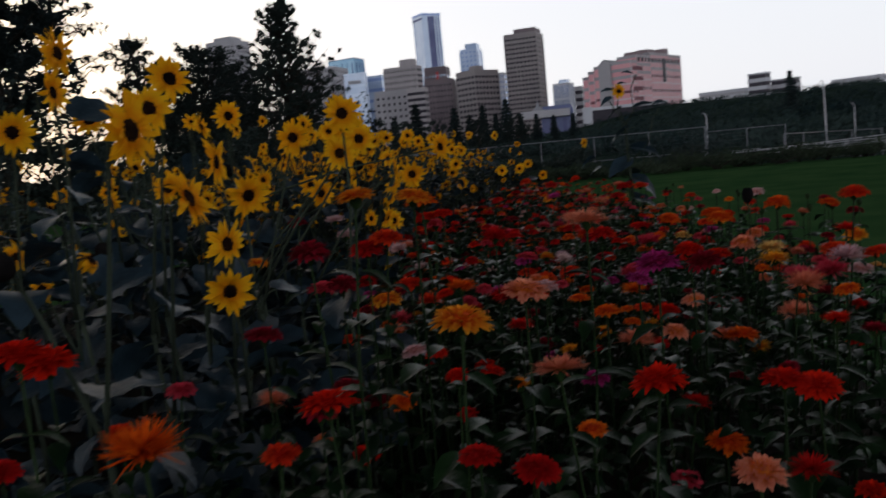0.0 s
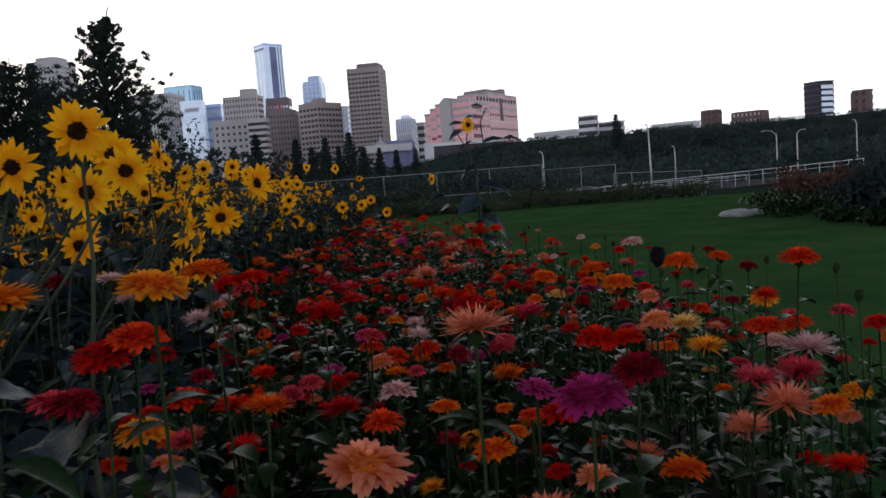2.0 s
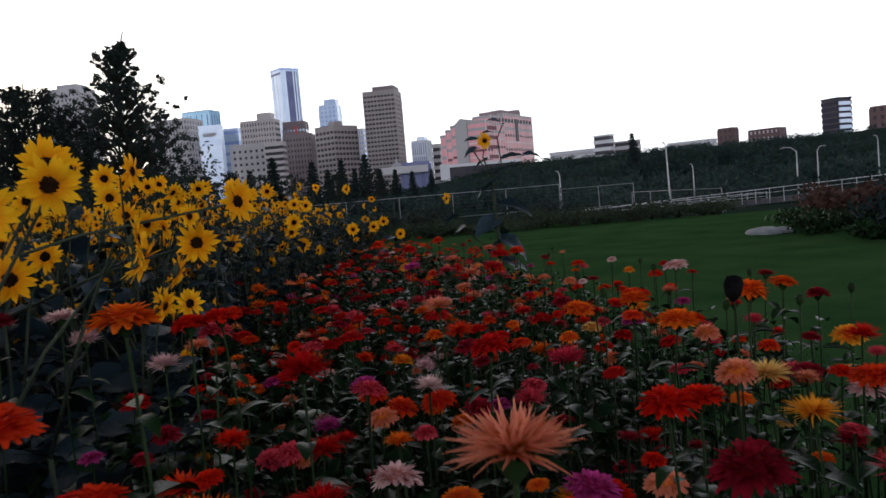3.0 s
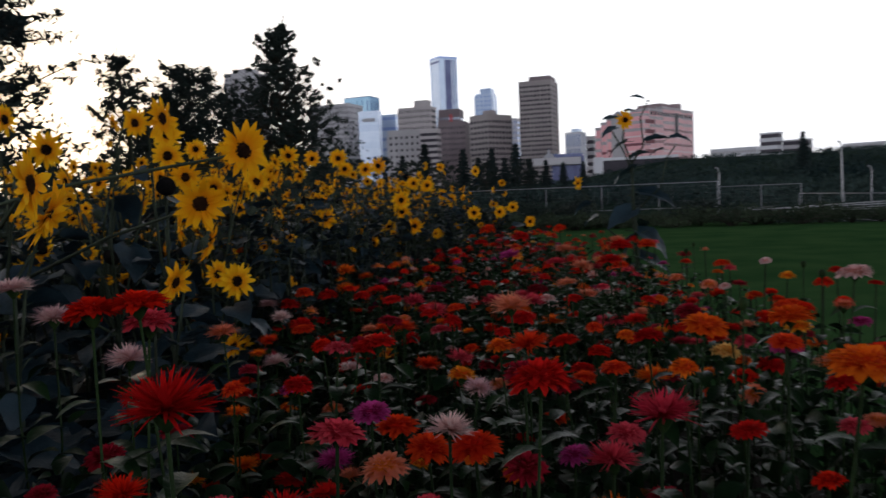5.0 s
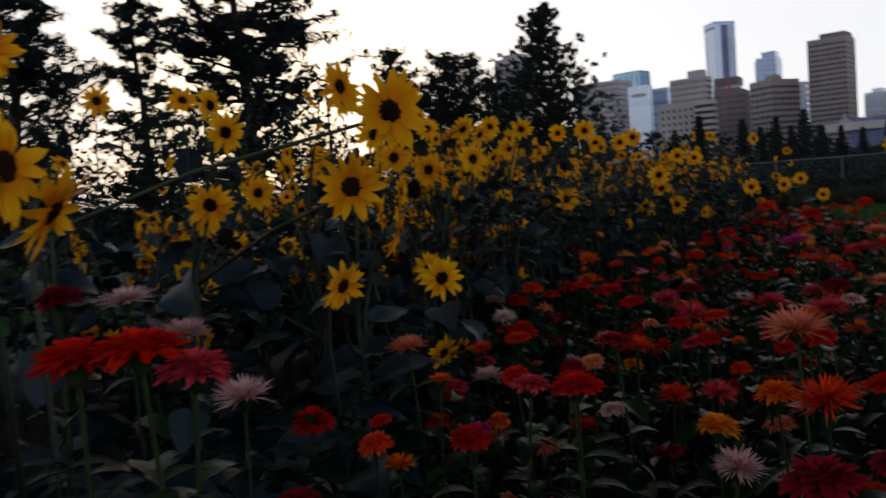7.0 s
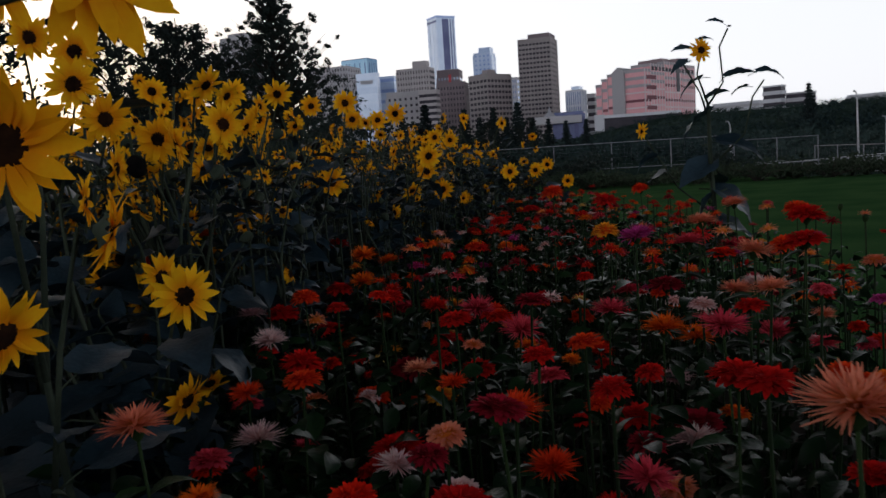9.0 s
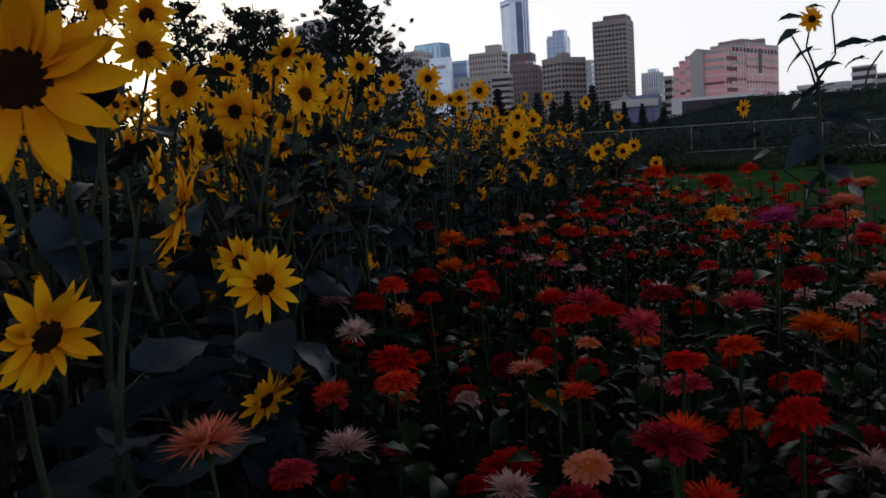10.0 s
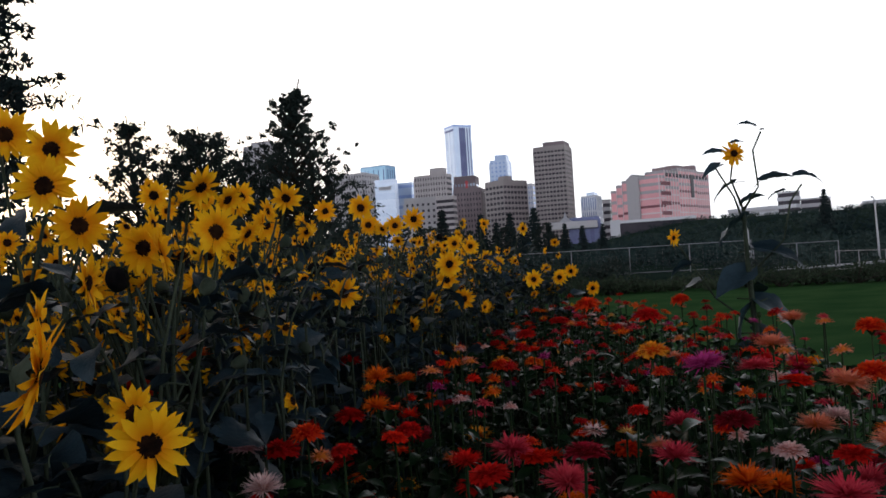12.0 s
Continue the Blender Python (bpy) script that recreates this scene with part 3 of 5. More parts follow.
def shrub(x, y, height, spread, seed, label, mat=TREE_LEAF, leaf=0.05, count=900, category="shrub", z0=0.0):
    r = random.Random(seed)
    root = new("shrub")
    root.location = (x, y, z0)
    tagged(root, label, category)
    twigs, crown = Geo(), Geo()
    for i in range(14):
        a, reach = r.uniform(0, math.tau), spread * r.uniform(0.2, 0.9)
        end = Vector((math.cos(a) * reach, math.sin(a) * reach, height * r.uniform(0.45, 0.95) * (1.1 - 0.5 * reach / spread)))
        tube(twigs, [(0, 0, -0.05), end * 0.5 + Vector((0, 0, 0.05)), end], [0.018, 0.012, 0.004], 5)
        leaf_quads(crown, end * 0.9, 0.38 * spread, count // 28, leaf, r, height / spread * 0.7)
        leaf_quads(crown, end * 0.55, 0.4 * spread, count // 28, leaf, r, height / spread * 0.6)
    part("wood", twigs, BARK, root)
    part("foliage", crown, mat, root)
    return root


def pine(x, y, height, spread, seed, label, whorls=17, arms=5, tufts=7, per=15, base=0.12, needle=0.11, z0=0.0):
    """A pine: a bent trunk, whorls of rising limbs, and flat tufts of long needles along each limb, with sky between them."""
    r = random.Random(seed)
    root = new("pine")
    root.location = (x, y, z0)
    tagged(root, label, "tree")
    wood, crown = Geo(), Geo()
    w = height * 0.014
    trunk = [Vector((0, 0, -0.1))] + [Vector((r.uniform(-0.02, 0.02) * height, r.uniform(-0.02, 0.02) * height, height * k / 5)) for k in range(1, 6)]
    tube(wood, trunk, [w * (1 - 0.17 * k) for k in range(6)], 8)
    for i in range(whorls):
        u = base + (1 - base) * (i + r.uniform(0, 0.8)) / whorls
        k = min(4.99, u * 5)
        start = trunk[int(k)].lerp(trunk[int(k) + 1], k % 1)
        wide = spread * (0.55 + 0.45 * math.sin(math.pi * min(1.0, 1.25 * (u - base) / (1 - base) + 0.15))) * (1 - 0.55 * u * u)
        turn0 = r.uniform(0, math.tau)
        for j in range(arms):
            a = turn0 + math.tau * (j + r.uniform(-0.4, 0.4)) / arms
            if r.random() < 0.12:
                continue
            k = min(4.99, max(0.2, u * 5 + r.uniform(-0.4, 0.4)))
            start = trunk[int(k)].lerp(trunk[int(k) + 1], k % 1)
            reach = wide * r.uniform(0.5, 1.15)
            end = start + Vector((math.cos(a) * reach, math.sin(a) * reach, reach * r.uniform(-0.15, 0.8)))
            mid = start.lerp(end, 0.5) + Vector((0, 0, -0.08 * reach))
            tube(wood, [start, mid, end], [w * 0.32 * (1.1 - 0.7 * u), w * 0.18, w * 0.05], 5)
            for q in range(tufts):
                v = 0.25 + 0.8 * q / tufts
                c = (start.lerp(mid, v * 2) if v < 0.5 else mid.lerp(end, v * 2 - 1)) + Vector((r.uniform(-0.12, 0.12) * reach, r.uniform(-0.12, 0.12) * reach, r.uniform(0, 0.08)))
                leaf_quads(crown, c, r.uniform(0.13, 0.27) * (0.6 + 0.2 * spread), per, needle, r, 0.6, -0.3, 0, 0.26)
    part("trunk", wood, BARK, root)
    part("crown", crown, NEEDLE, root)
    return root


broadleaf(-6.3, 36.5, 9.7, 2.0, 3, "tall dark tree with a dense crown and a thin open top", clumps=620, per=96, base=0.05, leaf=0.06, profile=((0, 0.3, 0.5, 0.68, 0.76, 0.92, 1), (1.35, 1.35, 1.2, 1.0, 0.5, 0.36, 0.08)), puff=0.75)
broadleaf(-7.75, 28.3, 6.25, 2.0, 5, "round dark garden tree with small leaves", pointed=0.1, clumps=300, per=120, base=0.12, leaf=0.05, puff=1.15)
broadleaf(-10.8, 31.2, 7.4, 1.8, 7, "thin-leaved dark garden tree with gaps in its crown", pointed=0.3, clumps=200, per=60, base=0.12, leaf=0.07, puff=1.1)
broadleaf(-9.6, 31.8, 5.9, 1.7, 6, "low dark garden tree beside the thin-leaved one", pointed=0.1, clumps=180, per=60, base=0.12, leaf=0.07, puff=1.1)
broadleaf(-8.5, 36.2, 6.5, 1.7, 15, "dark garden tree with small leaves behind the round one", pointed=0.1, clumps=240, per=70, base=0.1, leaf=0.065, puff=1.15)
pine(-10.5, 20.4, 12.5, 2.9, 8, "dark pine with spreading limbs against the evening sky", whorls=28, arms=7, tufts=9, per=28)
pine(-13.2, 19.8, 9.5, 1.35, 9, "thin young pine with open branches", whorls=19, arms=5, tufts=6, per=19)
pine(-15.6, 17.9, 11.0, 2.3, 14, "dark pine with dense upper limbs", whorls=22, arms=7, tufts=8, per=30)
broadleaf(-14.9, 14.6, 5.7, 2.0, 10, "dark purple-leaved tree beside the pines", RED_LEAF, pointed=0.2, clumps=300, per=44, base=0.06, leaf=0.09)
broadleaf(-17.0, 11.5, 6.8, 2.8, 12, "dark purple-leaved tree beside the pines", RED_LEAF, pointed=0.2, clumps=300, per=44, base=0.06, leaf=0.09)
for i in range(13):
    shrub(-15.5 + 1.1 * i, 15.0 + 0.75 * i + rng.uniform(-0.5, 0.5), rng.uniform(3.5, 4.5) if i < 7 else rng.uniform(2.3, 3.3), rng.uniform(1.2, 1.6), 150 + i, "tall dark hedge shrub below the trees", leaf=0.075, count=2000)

for i, (az, d, h) in enumerate(((-1.4, 130, 10.4), (1.35, 125, 8.9), (3.4, 128, 9.0), (5.1, 124, 9.4), (7.2, 135, 7.0), (8.4, 140, 6.6), (9.8, 138, 6.6), (-3.0, 120, 8.0), (2.4, 118, 7.2), (4.3, 119, 7.0), (6.1, 122, 6.8), (24.0, 190, 10.5))):
    a = radians(az)
    spruce(0.3 + d * math.sin(a), 3.7 + d * math.cos(a), h, h * 0.2, 40 + i, z0=bluff_height(d * math.sin(a), d * math.cos(a)) - 0.2)
for i, (az, d, h) in enumerate(((-9.5, 70, 5.6), (-8.0, 85, 6.2), (-6.0, 90, 6.3), (-4.4, 92, 6.6), (-2.4, 96, 6.2), (-0.2, 100, 6.2), (3.0, 104, 6.0), (5.8, 102, 5.8), (-13, 60, 4.8), (-18, 55, 5.0), (-24, 50, 4.6))):
    a = radians(az)
    broadleaf(0.3 + d * math.sin(a), 3.7 + d * math.cos(a), h, h * 0.42, 70 + i, "dark leafy tree in the belt below the city", pointed=0.2, clumps=70, per=30, base=0.05, leaf=0.17)

# woods on the bluff and across the valley
g = Geo()
r = random.Random(5)
for i in range(5200):
    az = radians(r.uniform(-40, 62))
    d = r.uniform(60, 345) if az > radians(9) else r.uniform(95, 230)
    x, y = d * math.sin(az), d * math.cos(az)
    s = r.uniform(0.8, 2.2) * (0.5 + d / 260) if d < 230 else r.uniform(0.6, 1.5)
    leaf_quads(g, (x, y, bluff_height(x, y) + s * 0.5), s, 34, s * 0.2, r, 0.7)
tagged(place("far_woods", g.mesh("far_woods", FAR_LEAF)), "dark bushes and trees covering the slope below the skyline", "woods", kind="stuff")


# ---- the skyline ----
def building(name, x, y, angle, a, b, h, wall, glass, storeys, label, piers=0, right_piers=0, crown=0.0, share=0.5, z0=0.0, proud=0.35, pier=0.28):
    """A block whose nearest corner is at (x, y); one face a metres long goes off to the left of it, one b metres long to the right."""
    root = new(name)
    root.matrix_basis = Matrix.Translation((x, y, 0)) @ turn("Z", -angle)
    tagged(root, label, "building", "city skyline")
    g = Geo()
    box(g, -a, 0, 0, b, z0, h - 0.5)
    part("body", g, glass, root, "glass behind the bands", False)
    top = h - crown
    step = (top - z0) / storeys
    for i in range(storeys):
        g = Geo()
        box(g, -a - proud, proud, -proud, b + proud, z0 + i * step, z0 + i * step + step * (1 - share))
        part("storey_band", g, wall, root, "", False)
    g = Geo()
    box(g, -a - proud, proud, -proud, b + proud, top, h)
    part("parapet", g, wall, root, "", False)
    for count, side in ((piers, 0), (right_piers, 1)):
        span = b if side else a
        for i in range(count + 1 if count else 0):
            w = span / count * pier
            c = span * i / count
            g = Geo()
            if side:
                box(g, -0.3, proud + 0.05, c - w, c + w, z0, top)
            else:
                box(g, -c - w, -c + w, -proud - 0.05, 0.3, z0, top)
            part("pier", g, wall, root, "", False)
    return root


def rooftop(parent, x0, x1, y0, y1, z0, z1, mat, label="rooftop plant room"):
    g = Geo()
    box(g, x0, x1, y0, y1, z0, z1)
    box(g, x0 + 0.3, x1 - 0.3, y0 + 0.3, y1 - 0.3, z1, z1 + 0.6)
    return part("plant_room", g, mat, parent, label, False)


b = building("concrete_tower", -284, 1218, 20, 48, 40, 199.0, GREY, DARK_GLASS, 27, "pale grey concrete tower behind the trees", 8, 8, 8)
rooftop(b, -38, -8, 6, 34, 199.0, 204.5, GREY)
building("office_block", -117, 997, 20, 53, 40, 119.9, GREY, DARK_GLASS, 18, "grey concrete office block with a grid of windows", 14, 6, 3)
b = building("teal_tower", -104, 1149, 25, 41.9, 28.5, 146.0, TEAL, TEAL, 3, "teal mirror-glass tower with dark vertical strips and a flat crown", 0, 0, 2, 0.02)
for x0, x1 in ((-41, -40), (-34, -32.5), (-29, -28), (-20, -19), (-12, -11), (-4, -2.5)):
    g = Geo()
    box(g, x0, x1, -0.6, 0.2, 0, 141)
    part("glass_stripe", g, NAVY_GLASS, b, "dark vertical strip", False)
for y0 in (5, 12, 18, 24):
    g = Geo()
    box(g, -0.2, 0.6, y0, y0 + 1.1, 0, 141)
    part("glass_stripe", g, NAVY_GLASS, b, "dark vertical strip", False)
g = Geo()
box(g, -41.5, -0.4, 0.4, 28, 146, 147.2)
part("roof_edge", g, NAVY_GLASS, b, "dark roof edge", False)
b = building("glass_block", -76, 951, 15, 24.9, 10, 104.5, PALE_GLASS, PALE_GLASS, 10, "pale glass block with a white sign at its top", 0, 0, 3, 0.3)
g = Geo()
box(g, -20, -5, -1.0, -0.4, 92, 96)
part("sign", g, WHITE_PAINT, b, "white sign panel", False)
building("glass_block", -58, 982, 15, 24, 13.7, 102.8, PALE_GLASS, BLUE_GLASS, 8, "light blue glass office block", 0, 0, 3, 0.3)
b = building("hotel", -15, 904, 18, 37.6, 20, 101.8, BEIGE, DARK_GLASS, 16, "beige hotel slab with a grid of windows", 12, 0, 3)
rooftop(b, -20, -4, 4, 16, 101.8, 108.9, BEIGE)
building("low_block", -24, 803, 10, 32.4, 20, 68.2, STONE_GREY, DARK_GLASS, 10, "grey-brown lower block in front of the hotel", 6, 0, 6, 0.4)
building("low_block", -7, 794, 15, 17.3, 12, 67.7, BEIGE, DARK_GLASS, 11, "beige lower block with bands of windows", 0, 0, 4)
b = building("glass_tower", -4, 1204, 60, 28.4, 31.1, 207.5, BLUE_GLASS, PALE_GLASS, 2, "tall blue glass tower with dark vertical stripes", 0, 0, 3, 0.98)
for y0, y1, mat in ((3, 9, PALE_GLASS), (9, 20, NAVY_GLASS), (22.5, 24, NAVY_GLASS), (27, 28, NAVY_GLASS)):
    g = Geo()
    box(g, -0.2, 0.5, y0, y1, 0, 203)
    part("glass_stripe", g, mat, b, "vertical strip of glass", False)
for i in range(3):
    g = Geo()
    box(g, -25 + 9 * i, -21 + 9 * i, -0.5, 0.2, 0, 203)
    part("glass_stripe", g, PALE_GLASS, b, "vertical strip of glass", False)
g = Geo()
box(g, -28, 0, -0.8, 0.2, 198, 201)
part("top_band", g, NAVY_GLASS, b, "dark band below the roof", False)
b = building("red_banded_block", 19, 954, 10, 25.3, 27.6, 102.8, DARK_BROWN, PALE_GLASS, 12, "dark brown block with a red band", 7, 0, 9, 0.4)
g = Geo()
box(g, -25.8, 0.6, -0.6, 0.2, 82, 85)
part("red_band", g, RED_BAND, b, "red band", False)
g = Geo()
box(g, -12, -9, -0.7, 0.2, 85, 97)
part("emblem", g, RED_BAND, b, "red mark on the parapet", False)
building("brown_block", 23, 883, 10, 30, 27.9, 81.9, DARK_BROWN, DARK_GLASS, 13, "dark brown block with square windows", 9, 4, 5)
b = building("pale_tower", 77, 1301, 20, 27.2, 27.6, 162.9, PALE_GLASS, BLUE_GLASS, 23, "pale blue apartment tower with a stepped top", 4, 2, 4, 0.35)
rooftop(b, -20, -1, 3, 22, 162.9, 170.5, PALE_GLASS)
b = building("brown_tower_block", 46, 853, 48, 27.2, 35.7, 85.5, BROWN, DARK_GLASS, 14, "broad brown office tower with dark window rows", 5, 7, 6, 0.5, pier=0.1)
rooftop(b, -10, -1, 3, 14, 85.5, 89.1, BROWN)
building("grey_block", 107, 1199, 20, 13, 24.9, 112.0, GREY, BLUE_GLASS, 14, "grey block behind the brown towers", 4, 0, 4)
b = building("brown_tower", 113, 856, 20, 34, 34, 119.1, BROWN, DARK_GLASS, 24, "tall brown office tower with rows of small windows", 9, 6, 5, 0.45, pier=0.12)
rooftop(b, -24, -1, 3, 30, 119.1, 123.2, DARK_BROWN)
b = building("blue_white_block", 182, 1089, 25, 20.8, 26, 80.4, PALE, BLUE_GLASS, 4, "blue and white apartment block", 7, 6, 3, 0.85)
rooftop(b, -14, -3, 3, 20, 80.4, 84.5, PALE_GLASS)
building("dark_block", 181, 987, 20, 8.9, 21, 67.2, GREY, DARK_GLASS, 7, "small grey block beside the pink building", 0, 0, 5)
building("blue_hall", 117, 694, 12, 24.3, 40, 33.6, NAVY_GLASS, NAVY_GLASS, 3, "low blue glass hall", 4, 0, 2, 0.1)
g = Geo()
tent = place("tent_roof", None)
tent.location = (88, 690, 30)
tagged(tent, "white pointed tent roof", "tent", "city skyline")
g.add([(-5, -5, 0), (5, -5, 0), (5, 5, 0), (-5, 5, 0), (0, 0, 9), (-1.2, -1.2, 4), (1.2, -1.2, 4), (1.2, 1.2, 4), (-1.2, 1.2, 4)],
      [(0, 1, 6, 5), (1, 2, 7, 6), (2, 3, 8, 7), (3, 0, 5, 8), (5, 6, 4), (6, 7, 4), (7, 8, 4), (8, 5, 4)])
part("canvas", g, WHITE_PAINT, tent)
g = Geo()
box(g, -14, 26, -6, 6, -6, 0)
part("podium", g, GREY, tent, "pale podium below the tent", False)


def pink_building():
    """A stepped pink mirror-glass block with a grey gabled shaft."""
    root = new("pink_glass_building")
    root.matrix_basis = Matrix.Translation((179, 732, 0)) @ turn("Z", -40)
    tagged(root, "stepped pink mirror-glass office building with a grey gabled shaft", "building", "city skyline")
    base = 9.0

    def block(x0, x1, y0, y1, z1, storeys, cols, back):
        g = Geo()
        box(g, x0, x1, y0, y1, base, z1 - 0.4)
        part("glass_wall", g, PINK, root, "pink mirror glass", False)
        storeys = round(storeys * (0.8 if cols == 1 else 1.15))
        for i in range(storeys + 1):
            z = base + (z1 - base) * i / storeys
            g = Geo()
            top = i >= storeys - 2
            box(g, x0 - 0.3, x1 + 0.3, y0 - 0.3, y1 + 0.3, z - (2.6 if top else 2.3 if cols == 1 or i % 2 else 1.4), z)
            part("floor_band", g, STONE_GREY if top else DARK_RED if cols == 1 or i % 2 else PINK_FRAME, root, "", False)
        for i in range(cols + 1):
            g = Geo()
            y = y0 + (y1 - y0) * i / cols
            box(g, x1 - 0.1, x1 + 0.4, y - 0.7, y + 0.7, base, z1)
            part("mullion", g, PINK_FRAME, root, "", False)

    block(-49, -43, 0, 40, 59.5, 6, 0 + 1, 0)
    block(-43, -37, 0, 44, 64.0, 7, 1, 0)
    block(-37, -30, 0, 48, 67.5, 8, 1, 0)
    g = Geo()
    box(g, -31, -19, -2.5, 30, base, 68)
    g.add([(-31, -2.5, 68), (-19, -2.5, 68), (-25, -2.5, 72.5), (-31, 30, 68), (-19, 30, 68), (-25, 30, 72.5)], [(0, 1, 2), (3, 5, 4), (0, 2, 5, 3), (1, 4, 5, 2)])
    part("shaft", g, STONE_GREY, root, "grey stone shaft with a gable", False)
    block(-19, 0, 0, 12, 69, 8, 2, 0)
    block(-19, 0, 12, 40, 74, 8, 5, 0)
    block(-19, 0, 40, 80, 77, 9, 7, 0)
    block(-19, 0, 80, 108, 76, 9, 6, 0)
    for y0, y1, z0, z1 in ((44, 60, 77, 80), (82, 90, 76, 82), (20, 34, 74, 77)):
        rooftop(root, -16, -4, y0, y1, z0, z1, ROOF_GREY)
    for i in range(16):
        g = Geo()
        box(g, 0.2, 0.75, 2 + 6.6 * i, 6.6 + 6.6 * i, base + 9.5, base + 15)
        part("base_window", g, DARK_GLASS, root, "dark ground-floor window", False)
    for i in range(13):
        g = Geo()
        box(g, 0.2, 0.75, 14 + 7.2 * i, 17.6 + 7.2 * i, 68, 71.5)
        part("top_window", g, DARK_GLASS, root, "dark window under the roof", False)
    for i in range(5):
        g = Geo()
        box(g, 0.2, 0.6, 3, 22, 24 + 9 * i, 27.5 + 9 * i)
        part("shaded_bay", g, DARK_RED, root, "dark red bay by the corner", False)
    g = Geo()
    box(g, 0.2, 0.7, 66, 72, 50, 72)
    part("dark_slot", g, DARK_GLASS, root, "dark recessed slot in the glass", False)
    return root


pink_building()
b = new("long_white_hall")
b.matrix_basis = Matrix.Translation((118, 640, 0)) @ turn("Z", -15)
tagged(b, "long low white-roofed hall under the pink building", "building", "city skyline")
g = Geo()
box(g, 0, 62, 0, 30, 0, 24)
part("wall", g, DARK_GLASS, b, "", False)
g = Geo()
box(g, -1, 63, -1, 31, 24, 26.3)
part("roof", g, PALE, b, "pale roof edge", False)
g = Geo()
box(g, -1.5, 6, -1.5, 8, 10, 27)
part("end_wall", g, PALE, b, "white end wall", False)

building("pale_hall", 201, 527, 41, 30.1, 8.7, 25.5, PALE, GREY, 3, "pale low hall on top of the bluff", 0, 0, 2, 0.3, 8)
building("striped_block", 198, 485, 47, 10.8, 5.9, 31.6, PALE, DARK_GLASS, 5, "white block with dark window bands on the bluff", 0, 0, 1, 0.5, 8)
building("striped_wing", 213, 478, 44, 14.9, 5.9, 26.6, GREY, DARK_GLASS, 4, "lower grey wing on the bluff", 0, 0, 1, 0.5, 8)
building("pale_row", 262, 476, 49, 28.6, 9.8, 23.5, PALE, GREY, 4, "row of pale houses along the bluff", 6, 0, 1, 0.4, 8)
building("brick_block", 253, 435, 55, 8.4, 6.7, 27.2, BRICK, DARK_GLASS, 5, "red-brown brick block on the bluff", 3, 2, 1, 0.5, 8)
building("brick_block", 263, 405, 53, 16.2, 10, 23.6, BRICK, PALE, 4, "long brick block with pale windows on the bluff", 7, 3, 1, 0.45, 8)
b = building("dark_tower", 311, 421, 81, 11.1, 10.8, 38.9, DARK_PRECAST, DARK_GLASS, 9, "dark apartment tower with a pale side", 0, 0, 1, 0.3, 8)
for i in range(8):
    g = Geo()
    box(g, 0.3, 0.7, 1.0, 10.0, 10.5 + 3.4 * i, 12.6 + 3.4 * i)
    part("balcony_front", g, PALE_GLASS, b, "pale glass balcony front", False)
building("brown_block", 299, 367, 64, 7.6, 5.1, 28.6, BRICK, DARK_GLASS, 5, "small brown block on the bluff", 2, 0, 1, 0.5, 8)


# ---- fence, ramp and lamp posts beyond the lawn ----
def fence(x0, y0, x1, y1, panels, height, label, z0=0.0):
    """A steel mesh fence between two points."""
    root = new("mesh_fence")
    d = Vector((x1 - x0, y1 - y0, 0))
    root.matrix_basis = Matrix.Translation((x0, y0, z0)) @ turn("Z", math.degrees(math.atan2(d.y, d.x)))
    tagged(root, label, "fence")
    step = d.length / panels
    for i in range(panels + 1):
        g = Geo()
        tube(g, [(i * step, 0, -0.3), (i * step, 0, height + 0.03)], [0.03, 0.03], 8)
        part("post", g, GALVANIZED, root)
    for z in (0.08, height):
        g = Geo()
        tube(g, [(0, 0, z), (d.length, 0, z)], [0.022, 0.022], 6)
        part("rail", g, GALVANIZED, root)
    for i in range(panels):
        g = Geo()
        n = 9
        for k in range(1, n):
            x = i * step + step * k / n
            tube(g, [(x, 0, 0.08), (x, 0, height)], [0.002, 0.002], 3)
        for k in range(1, 7):
            z = 0.08 + (height - 0.08) * k / 7
            tube(g, [(i * step, 0, z), ((i + 1) * step, 0, z)], [0.002, 0.002], 3)
        part("mesh_panel", g, GALVANIZED, root, "welded wire mesh")
    return root


fence(-6.0, 50.0, 15.2, 46.0, 7, 1.45, "grey steel mesh fence along the far side of the lawn")
fence(15.3, 46.0, 20.6, 48.0, 2, 1.45, "grey steel mesh fence near the ramp", -0.3)
fence(22.0, 51.5, 21.2, 38.7, 4, 1.4, "grey steel mesh panels standing at an angle", -0.85)


